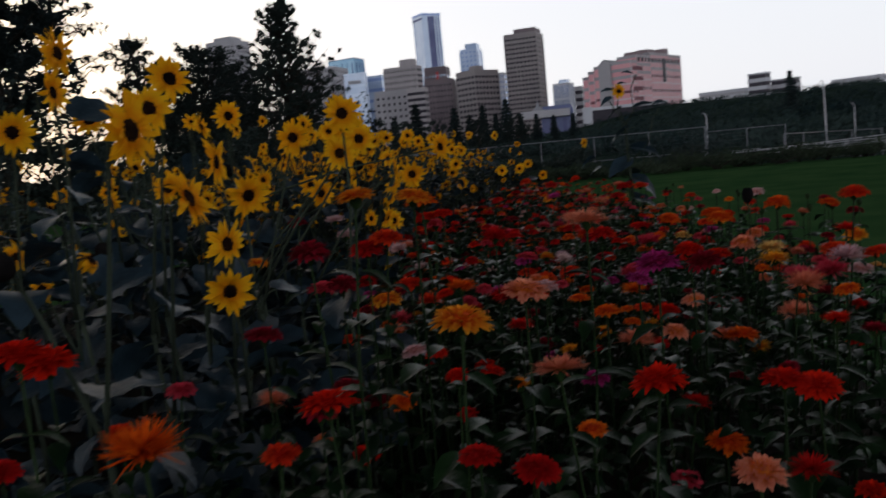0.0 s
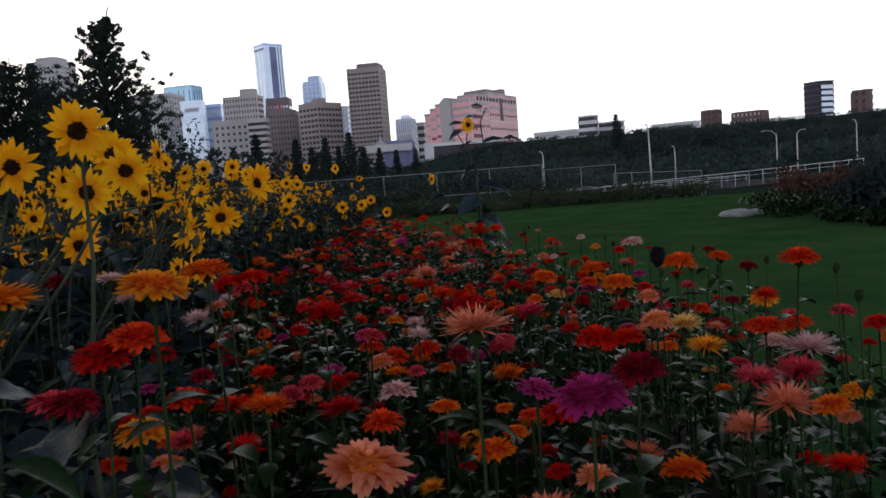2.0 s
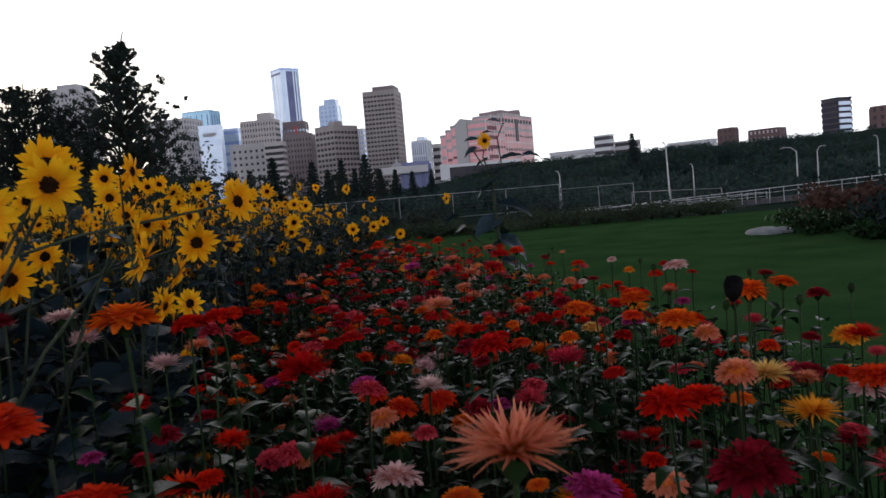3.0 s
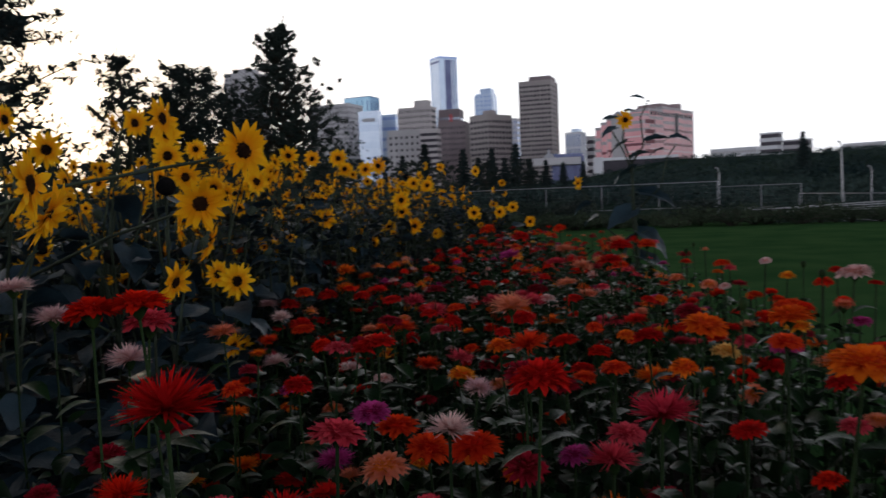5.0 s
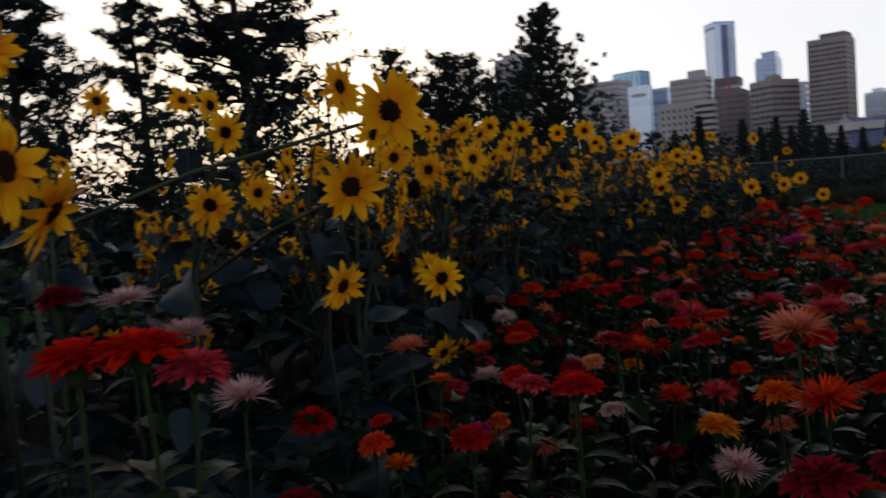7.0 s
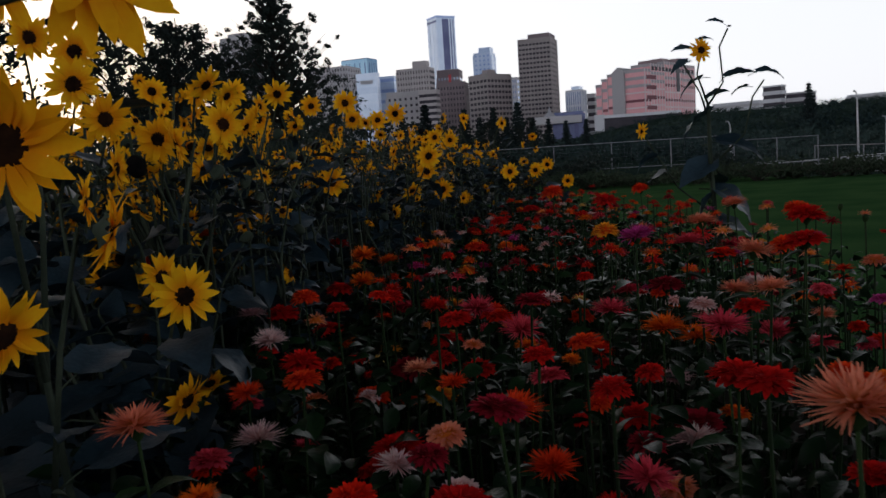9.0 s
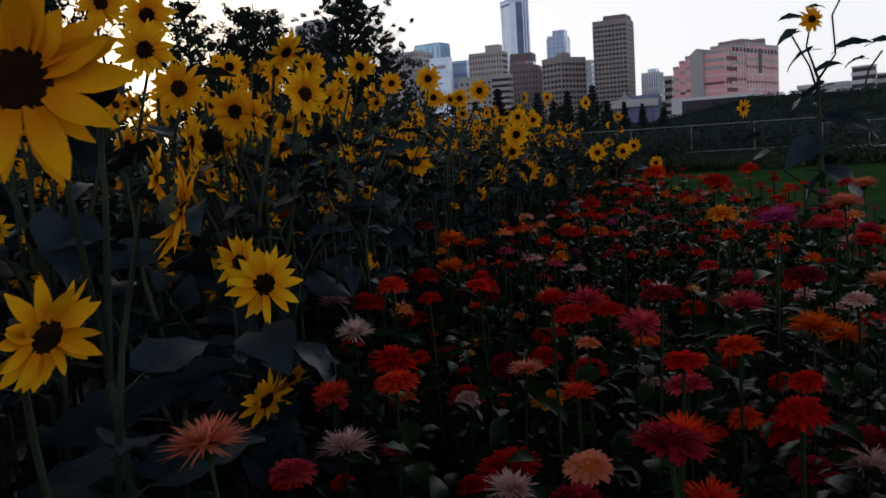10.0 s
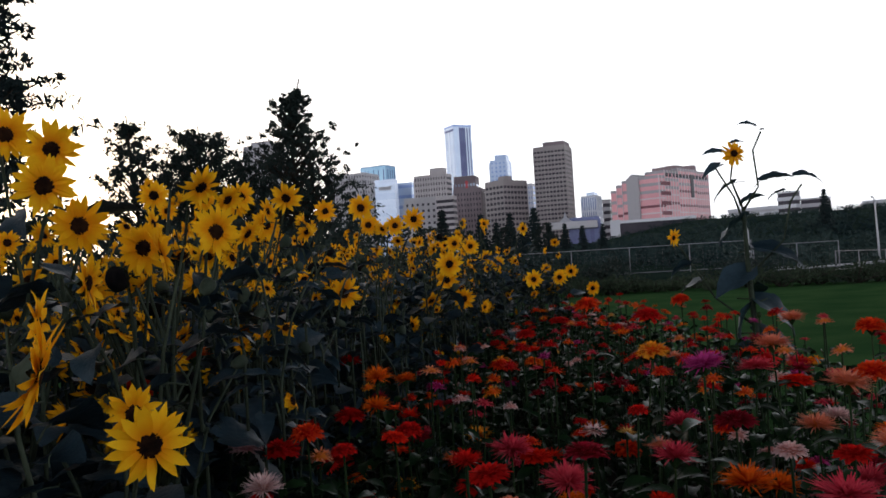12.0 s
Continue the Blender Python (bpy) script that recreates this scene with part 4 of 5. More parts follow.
def ramp_rail(x0, y0, z0, x1, y1, z1, posts, label):
    """A sloping ramp edge with white posts and two rails."""
    root = new("ramp_railing")
    root.location = (x0, y0, z0)
    tagged(root, label, "railing")
    d = Vector((x1 - x0, y1 - y0, z1 - z0))
    g = Geo()
    side = Vector((-d.y, d.x, 0)).normalized() * 0.9
    v = [Vector((0, 0, -0.35)), d + Vector((0, 0, -0.35)), d + side + Vector((0, 0, -0.35)), side + Vector((0, 0, -0.35))]
    g.add(v + [p + Vector((0, 0, 0.35)) for p in v], [(3, 2, 1, 0), (4, 5, 6, 7), (0, 1, 5, 4), (1, 2, 6, 5), (2, 3, 7, 6), (3, 0, 4, 7)])
    part("deck", g, ASPHALT, root, "grey ramp deck", False)
    for h, w in ((0.64, 0.026), (0.36, 0.016)):
        g = Geo()
        tube(g, [Vector((0, 0, h)), d + Vector((0, 0, h))], [w, w], 6)
        part("rail", g, WHITE_PAINT, root)
    for i in range(posts + 1):
        p = d * (i / posts)
        g = Geo()
        tube(g, [p + Vector((0, 0, -0.3)), p + Vector((0, 0, 0.68))], [0.024, 0.022], 6)
        part("post", g, WHITE_PAINT, root)
    return root


ramp_rail(20.0, 55.0, -1.1, 36.5, 46.0, -0.3, 22, "white-railed ramp rising beyond the fence")
ramp_rail(18.0, 58.0, -1.2, 32.0, 52.0, -0.9, 12, "low white railing beside the ramp")
ramp_rail(12.0, 62.0, -1.3, 24.0, 60.0, -1.1, 10, "low white railing beyond the fence")


def lamp_post(x, y, z0, height, label, arm=1.0, lean=0.0):
    root = new("street_lamp")
    root.location = (x, y, z0)
    tagged(root, label, "lamp post")
    g = Geo()
    tube(g, [(0, 0, -0.3), (lean * 0.5, 0, height * 0.5), (lean, 0, height)], [0.075, 0.06, 0.04], 8)
    part("pole", g, WHITE_PAINT, root)
    g = Geo()
    tube(g, [(lean, 0, height - 0.1), (lean - arm * 0.45, 0, height + 0.25), (lean - arm, 0, height + 0.3)], [0.045, 0.035, 0.03], 6)
    part("arm", g, WHITE_PAINT, root)
    g = Geo()
    tube(g, [(lean - arm * 0.85, 0, height + 0.3), (lean - arm * 1.1, 0, height + 0.29), (lean - arm * 1.4, 0, height + 0.24)], [0.03, 0.09, 0.05], 8)
    part("lamp_head", g, GALVANIZED, root)
    return root


lamp_post(27.6, 57.5, -0.9, 4.5, "white lamp post beside the ramp", 0.15, -0.1)
lamp_post(40.5, 61.0, -0.6, 3.2, "white lamp post with a curved arm", 1.0)
lamp_post(44.5, 64.0, -0.4, 3.0, "white lamp post by the ramp's upper end", -0.6)
lamp_post(34.0, 66.0, -1.2, 3.2, "thin grey lamp post", 0.2)
lamp_post(20.0, 60.0, -1.2, 3.4, "thin grey lamp post by the fence", 0.2)
lamp_post(52.0, 66.0, -0.4, 3.6, "thin grey lamp post", 0.3)
board = new("notice_board")
board.location = (24.6, 45.0, -0.95)
tagged(board, "small white notice board on two posts", "sign")
g = Geo()
box(g, -0.45, 0.45, -0.03, 0.03, 0.15, 0.75)
part("panel", g, WHITE_PAINT, board, "", False)
for s in (-0.35, 0.35):
    g = Geo()
    tube(g, [(s, 0.05, -0.2), (s, 0.05, 0.75)], [0.03, 0.03], 6)
    part("post", g, GALVANIZED, board)

# ---- the border beyond the lawn ----
for i in range(44):
    u = i / 43
    x = -5.0 + 19.0 * u + rng.uniform(-0.4, 0.4)
    y = 28.8 - 2.6 * u + rng.uniform(-0.6, 1.2)
    shrub(x, y, rng.uniform(0.4, 0.72), rng.uniform(0.7, 1.1), 200 + i, "low grey-green shrub in the border beyond the lawn", BORDER_LEAF, 0.045, 620)
for i, (x, y, h, s) in enumerate(((5.3, 32.0, 1.3, 1.5), (4.2, 33.0, 1.1, 1.3), (9.5, 31.0, 0.9, 1.3), (0.5, 31, 1.2, 1.5), (-2.0, 30, 1.5, 1.6))):
    shrub(x, y, h, s, 300 + i, "rounded dark shrub near the fence", leaf=0.07, count=1100)
for i, (x, y, h, s) in enumerate(((9.9, 15.3, 0.4, 0.6), (10.5, 15.7, 0.45, 0.7), (11.2, 16.4, 0.45, 0.7), (9.6, 12.2, 0.25, 0.5), (9.7, 13.4, 0.3, 0.5), (11.6, 18.4, 0.4, 0.7))):
    shrub(x, y, h, s, 320 + i, "low light-green border plant at the lawn's edge", ZIN_LEAF, 0.05, 700, "border plant")
shrub(10.9, 13.6, 1.0, 1.15, 340, "large dark juniper at the lawn's edge", NEEDLE, 0.07, 2200)
shrub(13.4, 19.6, 0.9, 1.1, 341, "tuft of russet ornamental grass", RED_GRASS, 0.08, 1300, "grass")
shrub(14.6, 19.2, 0.95, 1.1, 342, "tuft of russet ornamental grass", RED_GRASS, 0.08, 1300, "grass")
for i, (x, y, s) in enumerate(((9.5, 16.3, 0.36), (9.85, 16.2, 0.25), (12.6, 19.6, 0.35))):
    g = Geo()
    for a in range(7):
        for b_ in range(12):
            th, ph = math.pi * a / 6, math.tau * b_ / 12
            p = Vector((math.sin(th) * math.cos(ph), math.sin(th) * math.sin(ph), 0.32 * math.cos(th))) * s
            g.v.append(tuple(p * (1 + 0.35 * noise.noise(p * 3 + Vector((i * 5, 0, 0))))))
    g.a = [1.0] * len(g.v)
    g.f = [(a * 12 + b_, (a + 1) * 12 + b_, (a + 1) * 12 + (b_ + 1) % 12, a * 12 + (b_ + 1) % 12) for a in range(6) for b_ in range(12)]
    g.s = [0] * len(g.f)
    rock = place("boulder", g.mesh("boulder", ROCK))
    rock.location = (x, y, 0.04)
    tagged(rock, "pale grey boulder at the lawn's edge", "rock")

# lawn grass
g = Geo()
r = random.Random(9)
for i in range(16000):
    y = 1.0 + 12.0 * r.random()
    x = bed_edge(min(y, 11.6)) + 0.08 + 1.6 * r.random() ** 2
    a, h, w = r.uniform(0, math.tau), r.uniform(0.015, 0.04), r.uniform(0.003, 0.006)
    dx, dy = math.cos(a) * w, math.sin(a) * w
    g.add([(x - dx, y - dy, -0.005), (x + dx, y + dy, -0.005), (x + r.uniform(-0.02, 0.02), y + r.uniform(-0.02, 0.02), h)], [(0, 1, 2)], [0, 0, 1])
tagged(place("lawn_grass", g.mesh("lawn_grass", BLADE)), "short mown grass blades on the lawn", "grass", kind="stuff")

# ---- the tall sunflower that stands alone in the bed ----
def tall_sunflower():
    root = new("tall_sunflower")
    root.location = (2.08, 9.1, 0.03)
    tagged(root, "tall lone sunflower with one open head and large drooping leaves", "sunflower")
    g = Geo()
    tube(g, [(0.1, 0, 0), (0.1, 0.0, 0.6), (0.07, -0.02, 1.05), (0.06, -0.03, 1.42)], [0.022, 0.02, 0.016, 0.012], 8)
    for pts in (((0.06, -0.03, 1.42), (-0.02, -0.06, 1.62), (0.0, -0.08, 1.76)), ((0.07, -0.02, 1.3), (0.0, -0.05, 1.5), (-0.12, -0.05, 1.72)),
                ((0.07, -0.02, 1.42), (0.16, -0.05, 1.56), (0.14, -0.05, 1.80), (0.2, -0.05, 1.92)), ((0.1, 0, 1.0), (0.3, -0.05, 1.2), (0.36, -0.05, 1.45), (0.44, -0.05, 1.56)),
                ((0.1, 0, 0.65), (-0.15, 0, 0.85), (-0.3, 0, 1.1), (-0.40, -0.03, 1.25))):
        tube(g, pts, [0.009] + [0.006] * (len(pts) - 1), 6)
    part("stem", g, SUN_STEM, root)

    def head(at, yaw, s):
        f = Vector((math.sin(radians(yaw)), -math.cos(radians(yaw)), 0.1))
        m = Matrix.Translation(at) @ f.to_track_quat("Z", "Y").to_matrix().to_4x4() @ Matrix.Scale(s, 4)
        h = place("flower_head", SHEADS[2], root, m)
        place("disc", SDISC, h, None, "dark brown disc")
        place("calyx", SCALYX, h, None, "green bracts behind the petals")

    head((0.0, -0.1, 1.78), 5, 1.2)
    head((-0.41, -0.06, 1.26), -70, 0.85)
    bud = place("bud", SEEDS, root, Matrix.Translation((0.21, -0.05, 1.93)) @ Matrix.Scale(0.5, 4), "closed green bud")
    leaves = ((-0.06, -0.05, 1.80, 190, 12, 0.62, 0.6), (-0.08, -0.05, 1.72, 200, 22, 0.66, 0.55), (0.02, -0.02, 1.86, 20, -8, 0.5, 0.5), (0.02, 0, 1.60, 188, 30, 0.85, 0.5), (0.16, -0.05, 1.96, 185, 0, 0.5, 0.6),
              (0.18, -0.05, 1.60, 5, -12, 0.9, 0.45), (0.40, -0.05, 1.62, 0, 4, 0.85, 0.5), (0.32, -0.05, 1.52, 200, 25, 0.6, 0.5), (0.08, 0, 1.36, 205, 40, 1.25, 0.75), (0.06, 0, 1.46, 20, -22, 0.8, 0.6),
              (0.14, 0, 1.16, -12, 14, 1.45, 0.62), (0.08, 0, 1.02, 195, 38, 1.35, 0.8), (0.12, 0, 0.82, -8, 34, 1.5, 0.85), (0.08, 0, 0.78, 190, 52, 1.4, 0.8), (0.1, 0, 0.92, 70, 30, 1.1, 0.8),
              (-0.3, 0, 1.08, 175, 15, 0.8, 0.7), (-0.24, 0, 0.96, 110, 30, 0.9, 0.7), (0.1, 0, 0.6, 10, 30, 1.4, 0.8), (0.1, 0, 0.5, 170, 30, 1.4, 0.8))
    for x, y, z, a, tilt, s, slim in leaves:
        place("leaf", rng.choice(HEARTS), root, Matrix.Translation((x, y, z)) @ turn("Z", a) @ turn("Y", tilt) @ turn("X", rng.choice((-35, 30, 20))) @ Matrix.Diagonal((s * 1.2, s * 1.2 * slim, s * 1.2, 1)))


tall_sunflower()

# ---- sunflowers whose place is known, then the rest of their drift ----
sunflower(-0.50, 1.62, 1.41, 70, 0, leafy=0.6, extra=0)
sunflower(-0.51, 1.94, 1.27, 77, 20, leafy=0.6, extra=0)
sunflower(-0.53, 2.27, 1.35, 85, 0, leafy=0.6, extra=0)
sunflower(-0.54, 2.29, 1.00, 20, -20, leafy=0.6, extra=0)
sunflower(-0.71, 2.34, 1.51, 44, 0, leafy=0.6, extra=0)
sunflower(-0.56, 2.39, 1.12, 55, 0, leafy=0.6, extra=0)
sunflower(-0.49, 2.42, 1.25, 30, -15, 0.90, leafy=0.6, extra=0)
sunflower(-1.02, 2.53, 1.71, 74, 0)
sunflower(-1.05, 2.53, 1.60, 84, 0)
sunflower(-0.71, 2.55, 1.61, 37, 5, leafy=0.6, extra=0)
sunflower(-1.21, 2.58, 1.50, 27, 10)
sunflower(-0.23, 2.68, 1.47, 10, 0, 0.90, leafy=0.6, extra=0)
sunflower(-0.28, 2.93, 1.35, 0, 0, 0.90, leafy=0.42, extra=0, leaves=5, away=0.42, north=0.0)
sunflower(-0.44, 2.96, 1.42, 12, 0, 0.90, leafy=0.6, extra=0)
sunflower(-1.19, 3.09, 1.55, 22, 50)
sunflower(-0.23, 3.15, 1.40, 10, 0, 0.90, leafy=0.42, extra=0, leaves=5, away=0.42, north=0.0)
sunflower(-0.12, 3.39, 1.27, 98, 0, 0.90, leafy=0.42, extra=0, leaves=5, away=0.42, north=0.0)
sunflower(-0.31, 3.43, 1.46, 6, 0, leafy=0.42, extra=0, leaves=5, away=0.42, north=0.0)
sunflower(-0.13, 3.46, 1.22, 120, -35, 0.90, leafy=0.42, extra=0, leaves=5, away=0.42, north=0.0)
sunflower(-0.45, 3.53, 1.20, 30, -5, 0.90, leafy=0.42, extra=0, leaves=5, away=0.42, north=0.0)
sunflower(-1.10, 3.57, 1.28, 18, 0)
sunflower(-1.05, 4.00, 1.55, 80, 20)
sunflower(0.07, 4.01, 1.35, 45, 5, leafy=0.42, extra=0, leaves=5, away=1.35, north=0.1, arch=0.86)
sunflower(-0.95, 4.14, 1.60, 30, 5, 1.10, leafy=0.6, extra=0)
sunflower(-0.08, 4.15, 1.23, 8, 0, leafy=0.42, extra=0, leaves=5, away=0.9, north=0.4, arch=0.8)
sunflower(-0.24, 4.39, 1.01, 70, -20, 0.90, leafy=0.6, extra=0)
sunflower(-0.64, 4.48, 1.22, 30, -20, 0.90, leafy=0.6, extra=0)
sunflower(-0.23, 4.71, 1.11, 118, -16, 1.05, leafy=0.6, extra=0)
sunflower(-0.36, 4.71, 1.51, 75, 0, leafy=0.6, extra=0)
sunflower(-0.77, 4.77, 1.43, 45, 0, 0.90)
sunflower(-0.25, 5.09, 0.94, 38, 0)
sunflower(-0.49, 5.20, 1.15, 110, 0, 0.90)
sunflower(-0.32, 5.24, 0.67, 60, -20, 0.90)
sunflower(-1.21, 5.34, 1.60, 74, 0)
sunflower(-1.51, 5.37, 1.12, 58, -30)
sunflower(-0.42, 5.43, 0.94, 50, 0, 0.90)
sunflower(-1.10, 5.44, 1.26, 41, 0)
sunflower(-1.86, 5.48, 1.70, 51, 10)
sunflower(-0.53, 5.49, 1.22, 95, -5, 0.95)
sunflower(-0.62, 5.50, 1.44, 12, 0)
sunflower(-0.56, 5.53, 1.35, 12, -5, 0.95)
sunflower(-0.66, 5.62, 1.54, 5, 0)
sunflower(-1.59, 5.69, 1.69, 46, 30)
sunflower(-1.57, 5.74, 1.16, 35, -20)
sunflower(-0.85, 5.76, 1.61, 49, 0)
sunflower(-0.51, 5.76, 1.30, 0, 0)
sunflower(-1.33, 6.07, 1.37, 79, 0)
sunflower(-1.10, 6.43, 1.06, 102, 0)
sunflower(-0.19, 6.95, 1.12, 10, 0)
sunflower(-0.48, 6.97, 0.91, 33, -40)
sunflower(-0.52, 7.08, 1.42, 28, 0)
sunflower(-1.01, 7.15, 1.58, 28, 0)
sunflower(-0.66, 7.23, 1.56, 35, 20)
sunflower(-0.82, 7.73, 1.57, 8, 0)
sunflower(-0.99, 7.77, 1.61, 17, 0)
sunflower(-0.21, 7.80, 1.52, 3, 0)
sunflower(0.22, 7.81, 1.21, 0, 0)
sunflower(-0.47, 8.27, 1.55, 0, 0, 0.95)
sunflower(0.19, 8.36, 1.12, 0, 0)
sunflower(0.02, 8.37, 1.48, 0, 0, 0.95)
sunflower(0.28, 8.49, 1.00, 0, -10)
sunflower(-0.28, 8.69, 1.48, 0, 0)
sunflower(0.00, 8.71, 0.81, 3, -10)
sunflower(-0.21, 8.96, 0.85, 5, -30)
sunflower(-0.31, 8.96, 1.25, 6, 0)
sunflower(-0.14, 8.98, 1.48, 4, 0)
sunflower(0.02, 8.99, 0.95, 3, 0)
sunflower(-1.88, 9.35, 1.88, 51, 0)
sunflower(-1.15, 9.38, 0.41, 94, 0)
sunflower(-0.78, 9.51, 0.97, 30, -20)
sunflower(0.79, 9.60, 1.06, -4, 0)
sunflower(-0.92, 9.67, 1.29, 11, 0)
sunflower(-0.14, 9.78, 1.11, 4, 0)
sunflower(0.23, 9.79, 1.36, 0, 0)
sunflower(-0.74, 10.10, 1.25, 9, 0)
sunflower(0.35, 10.18, 1.34, 0, 0)
sunflower(1.09, 10.58, 1.04, -6, 0)
sunflower(0.59, 10.87, 1.19, -2, 0)
sunflower(0.49, 10.87, 1.25, -1, 0)
sunflower(1.48, 11.33, 0.90, 1, 0)
sunflower(1.29, 11.36, 1.07, -7, 0)
sunflower(0.89, 11.70, 1.51, 35, 0)
sunflower(0.78, 11.72, 1.07, -3, 0)
r = random.Random(21)
for i in range(105):
    y = r.uniform(1.6, 11.8)
    x = sunflower_edge(y) - 0.05 - 3.2 * r.random() ** 1.7
    z = r.uniform(0.95, 1.5) + 0.12 * min(1.0, -(x - sunflower_edge(y)))
    if math.hypot(x - 0.4, y - min(y, 3.7)) < 1.5:
        continue
    sunflower(x, y, z, 25 + r.uniform(-105, 105), r.uniform(-40, 35), r.uniform(0.58, 0.9), 3, 7, 0.8, leafy=0.8)

# ---- zinnias whose place is known, then the nearer part of the rest ----
zinnia(-0.33, 1.06, 0.99, "orange", "cactus")
zinnia(-0.68, 1.46, 1.04, "scarlet", "dahlia")
zinnia(-0.18, 1.52, 0.89, "scarlet", "dahlia")
zinnia(0.41, 1.52, 0.87, "scarlet", "dahlia")
zinnia(0.07, 1.59, 1.00, "gold", "dahlia", 1.20)
zinnia(-0.70, 1.59, 0.99, "scarlet", "dahlia")
zinnia(0.25, 1.64, 0.88, "salmon", "cactus")
zinnia(0.69, 1.66, 0.81, "scarlet", "dahlia")
zinnia(-0.12, 1.77, 1.24, "gold", "dahlia", 0.85)
zinnia(0.81, 1.78, 0.75, "scarlet", "dahlia")
zinnia(0.22, 1.89, 0.99, "salmon", "dahlia")
zinnia(0.38, 1.96, 1.13, "salmon", "cactus", 0.95)
zinnia(-0.26, 1.97, 1.11, "crimson", "dahlia")
zinnia(-0.01, 1.97, 1.22, "gold", "dahlia", 0.92)
zinnia(0.54, 1.98, 1.01, "magenta", "dahlia")
zinnia(0.68, 1.98, 0.56, "orange", "dahlia")
zinnia(-0.40, 2.02, 0.92, "crimson", "dahlia")
zinnia(0.51, 2.11, 0.80, "salmon", "cactus")
zinnia(0.97, 2.18, 0.89, "salmon", "cactus")
zinnia(0.75, 2.29, 0.95, "crimson", "dahlia")
zinnia(0.87, 2.37, 0.72, "orange", "dahlia")
zinnia(1.04, 2.38, 0.88, "rose", "cactus")
zinnia(1.14, 2.39, 0.88, "rose", "cactus")
zinnia(-0.11, 2.40, 1.09, "orangered", "dahlia")
zinnia(-0.17, 2.40, 1.06, "red", "dahlia")
zinnia(1.07, 2.47, 0.75, "salmon", "cactus")
zinnia(1.23, 2.48, 0.90, "palepink", "cactus")
zinnia(-0.14, 2.51, 0.89, "gold", "dahlia")
zinnia(0.09, 2.52, 0.91, "orange", "cactus")
zinnia(-0.21, 2.59, 0.56, "crimson", "dahlia")
zinnia(-0.28, 2.62, 0.93, "crimson", "dahlia")
zinnia(-0.07, 2.63, 0.91, "orangered", "dahlia")
zinnia(-0.01, 2.64, 1.17, "orange", "dahlia")
zinnia(0.82, 2.66, 0.93, "scarlet", "dahlia")
zinnia(1.10, 2.68, 0.88, "gold", "cactus")
zinnia(0.93, 2.69, 0.64, "salmon", "cactus")
zinnia(1.38, 2.72, 1.06, "orangered", "dahlia")
zinnia(0.24, 2.76, 0.82, "red", "cactus")
zinnia(1.06, 2.77, 0.57, "gold", "cactus")
zinnia(-0.37, 2.80, 0.90, "rose", "dahlia")
zinnia(0.97, 2.84, 0.88, "scarlet", "dahlia")
zinnia(1.41, 2.92, 0.85, "orangered", "dahlia")
zinnia(0.81, 2.93, 0.68, "scarlet", "dahlia")
zinnia(0.23, 2.97, 1.00, "red", "cactus")
zinnia(1.23, 3.03, 0.86, "yellow", "cactus")
zinnia(-0.02, 3.05, 0.78, "orangered", "cactus")
zinnia(1.10, 3.18, 0.97, "orange", "dahlia")
zinnia(1.70, 3.20, 0.78, "orangered", "dahlia")
zinnia(0.84, 3.23, 0.90, "rose", "cactus")
zinnia(0.83, 3.23, 0.56, "gold", "cactus")
zinnia(0.68, 3.33, 0.93, "red", "dahlia")
zinnia(1.72, 3.35, 0.69, "palepink", "dahlia")
zinnia(-0.02, 3.36, 1.06, "scarlet", "dahlia", 0.90)
zinnia(0.80, 3.37, 0.69, "orange", "cactus")
zinnia(0.05, 3.37, 1.07, "scarlet", "dahlia", 0.90)
zinnia(0.26, 3.38, 0.72, "red", "cactus")
zinnia(1.42, 3.41, 0.98, "orange", "dahlia")
zinnia(1.77, 3.48, 0.81, "gold", "dahlia")
zinnia(0.02, 3.49, 1.02, "rose", "dahlia", 0.90)
zinnia(0.83, 3.54, 0.73, "rose", "cactus")
zinnia(0.58, 3.58, 0.75, "orangered", "dahlia")
zinnia(0.49, 3.70, 0.71, "orangered", "dahlia")
zinnia(-0.80, 3.75, 0.90, "gold", "dahlia")
zinnia(0.42, 3.81, 0.73, "orangered", "dahlia")
zinnia(-0.17, 3.86, 0.89, "palepink", "cactus", 0.95)
zinnia(1.11, 3.89, 0.91, "orange", "dahlia")
zinnia(0.72, 3.92, 0.88, "orangered", "cactus")
zinnia(-0.46, 3.94, 1.05, "palepink", "cactus")
zinnia(1.33, 3.96, 0.91, "orange", "dahlia")
zinnia(-0.64, 3.96, 1.05, "crimson", "dahlia")
zinnia(1.93, 4.04, 0.90, "orange", "dahlia")
zinnia(-0.43, 4.06, 0.96, "palepink", "cactus")
zinnia(0.70, 4.17, 0.93, "salmon", "cactus", 1.10)
zinnia(-0.39, 4.46, 0.66, "red", "dahlia")
zinnia(1.77, 4.54, 0.94, "palepink", "dahlia")
zinnia(-0.16, 4.56, 0.83, "salmon", "cactus")
zinnia(0.76, 4.66, 0.82, "red", "dahlia")
zinnia(0.19, 4.91, 0.64, "red", "dahlia")
zinnia(0.83, 4.94, 0.84, "rose", "cactus")
zinnia(-0.11, 5.05, 0.63, "palepink", "cactus")
zinnia(0.80, 5.05, 0.57, "palepink", "cactus")
zinnia(0.84, 5.14, 0.57, "crimson", "dahlia")
zinnia(0.73, 5.25, 0.56, "red", "dahlia")
zinnia(-0.05, 5.26, 0.73, "red", "dahlia")
zinnia(0.82, 5.34, 0.75, "orange", "cactus")
zinnia(0.85, 5.38, 0.61, "palepink", "cactus")
zinnia(0.48, 5.41, 0.75, "rose", "cactus")
zinnia(1.21, 5.44, 0.93, "red", "dahlia")
zinnia(0.72, 5.49, 0.77, "rose", "cactus")
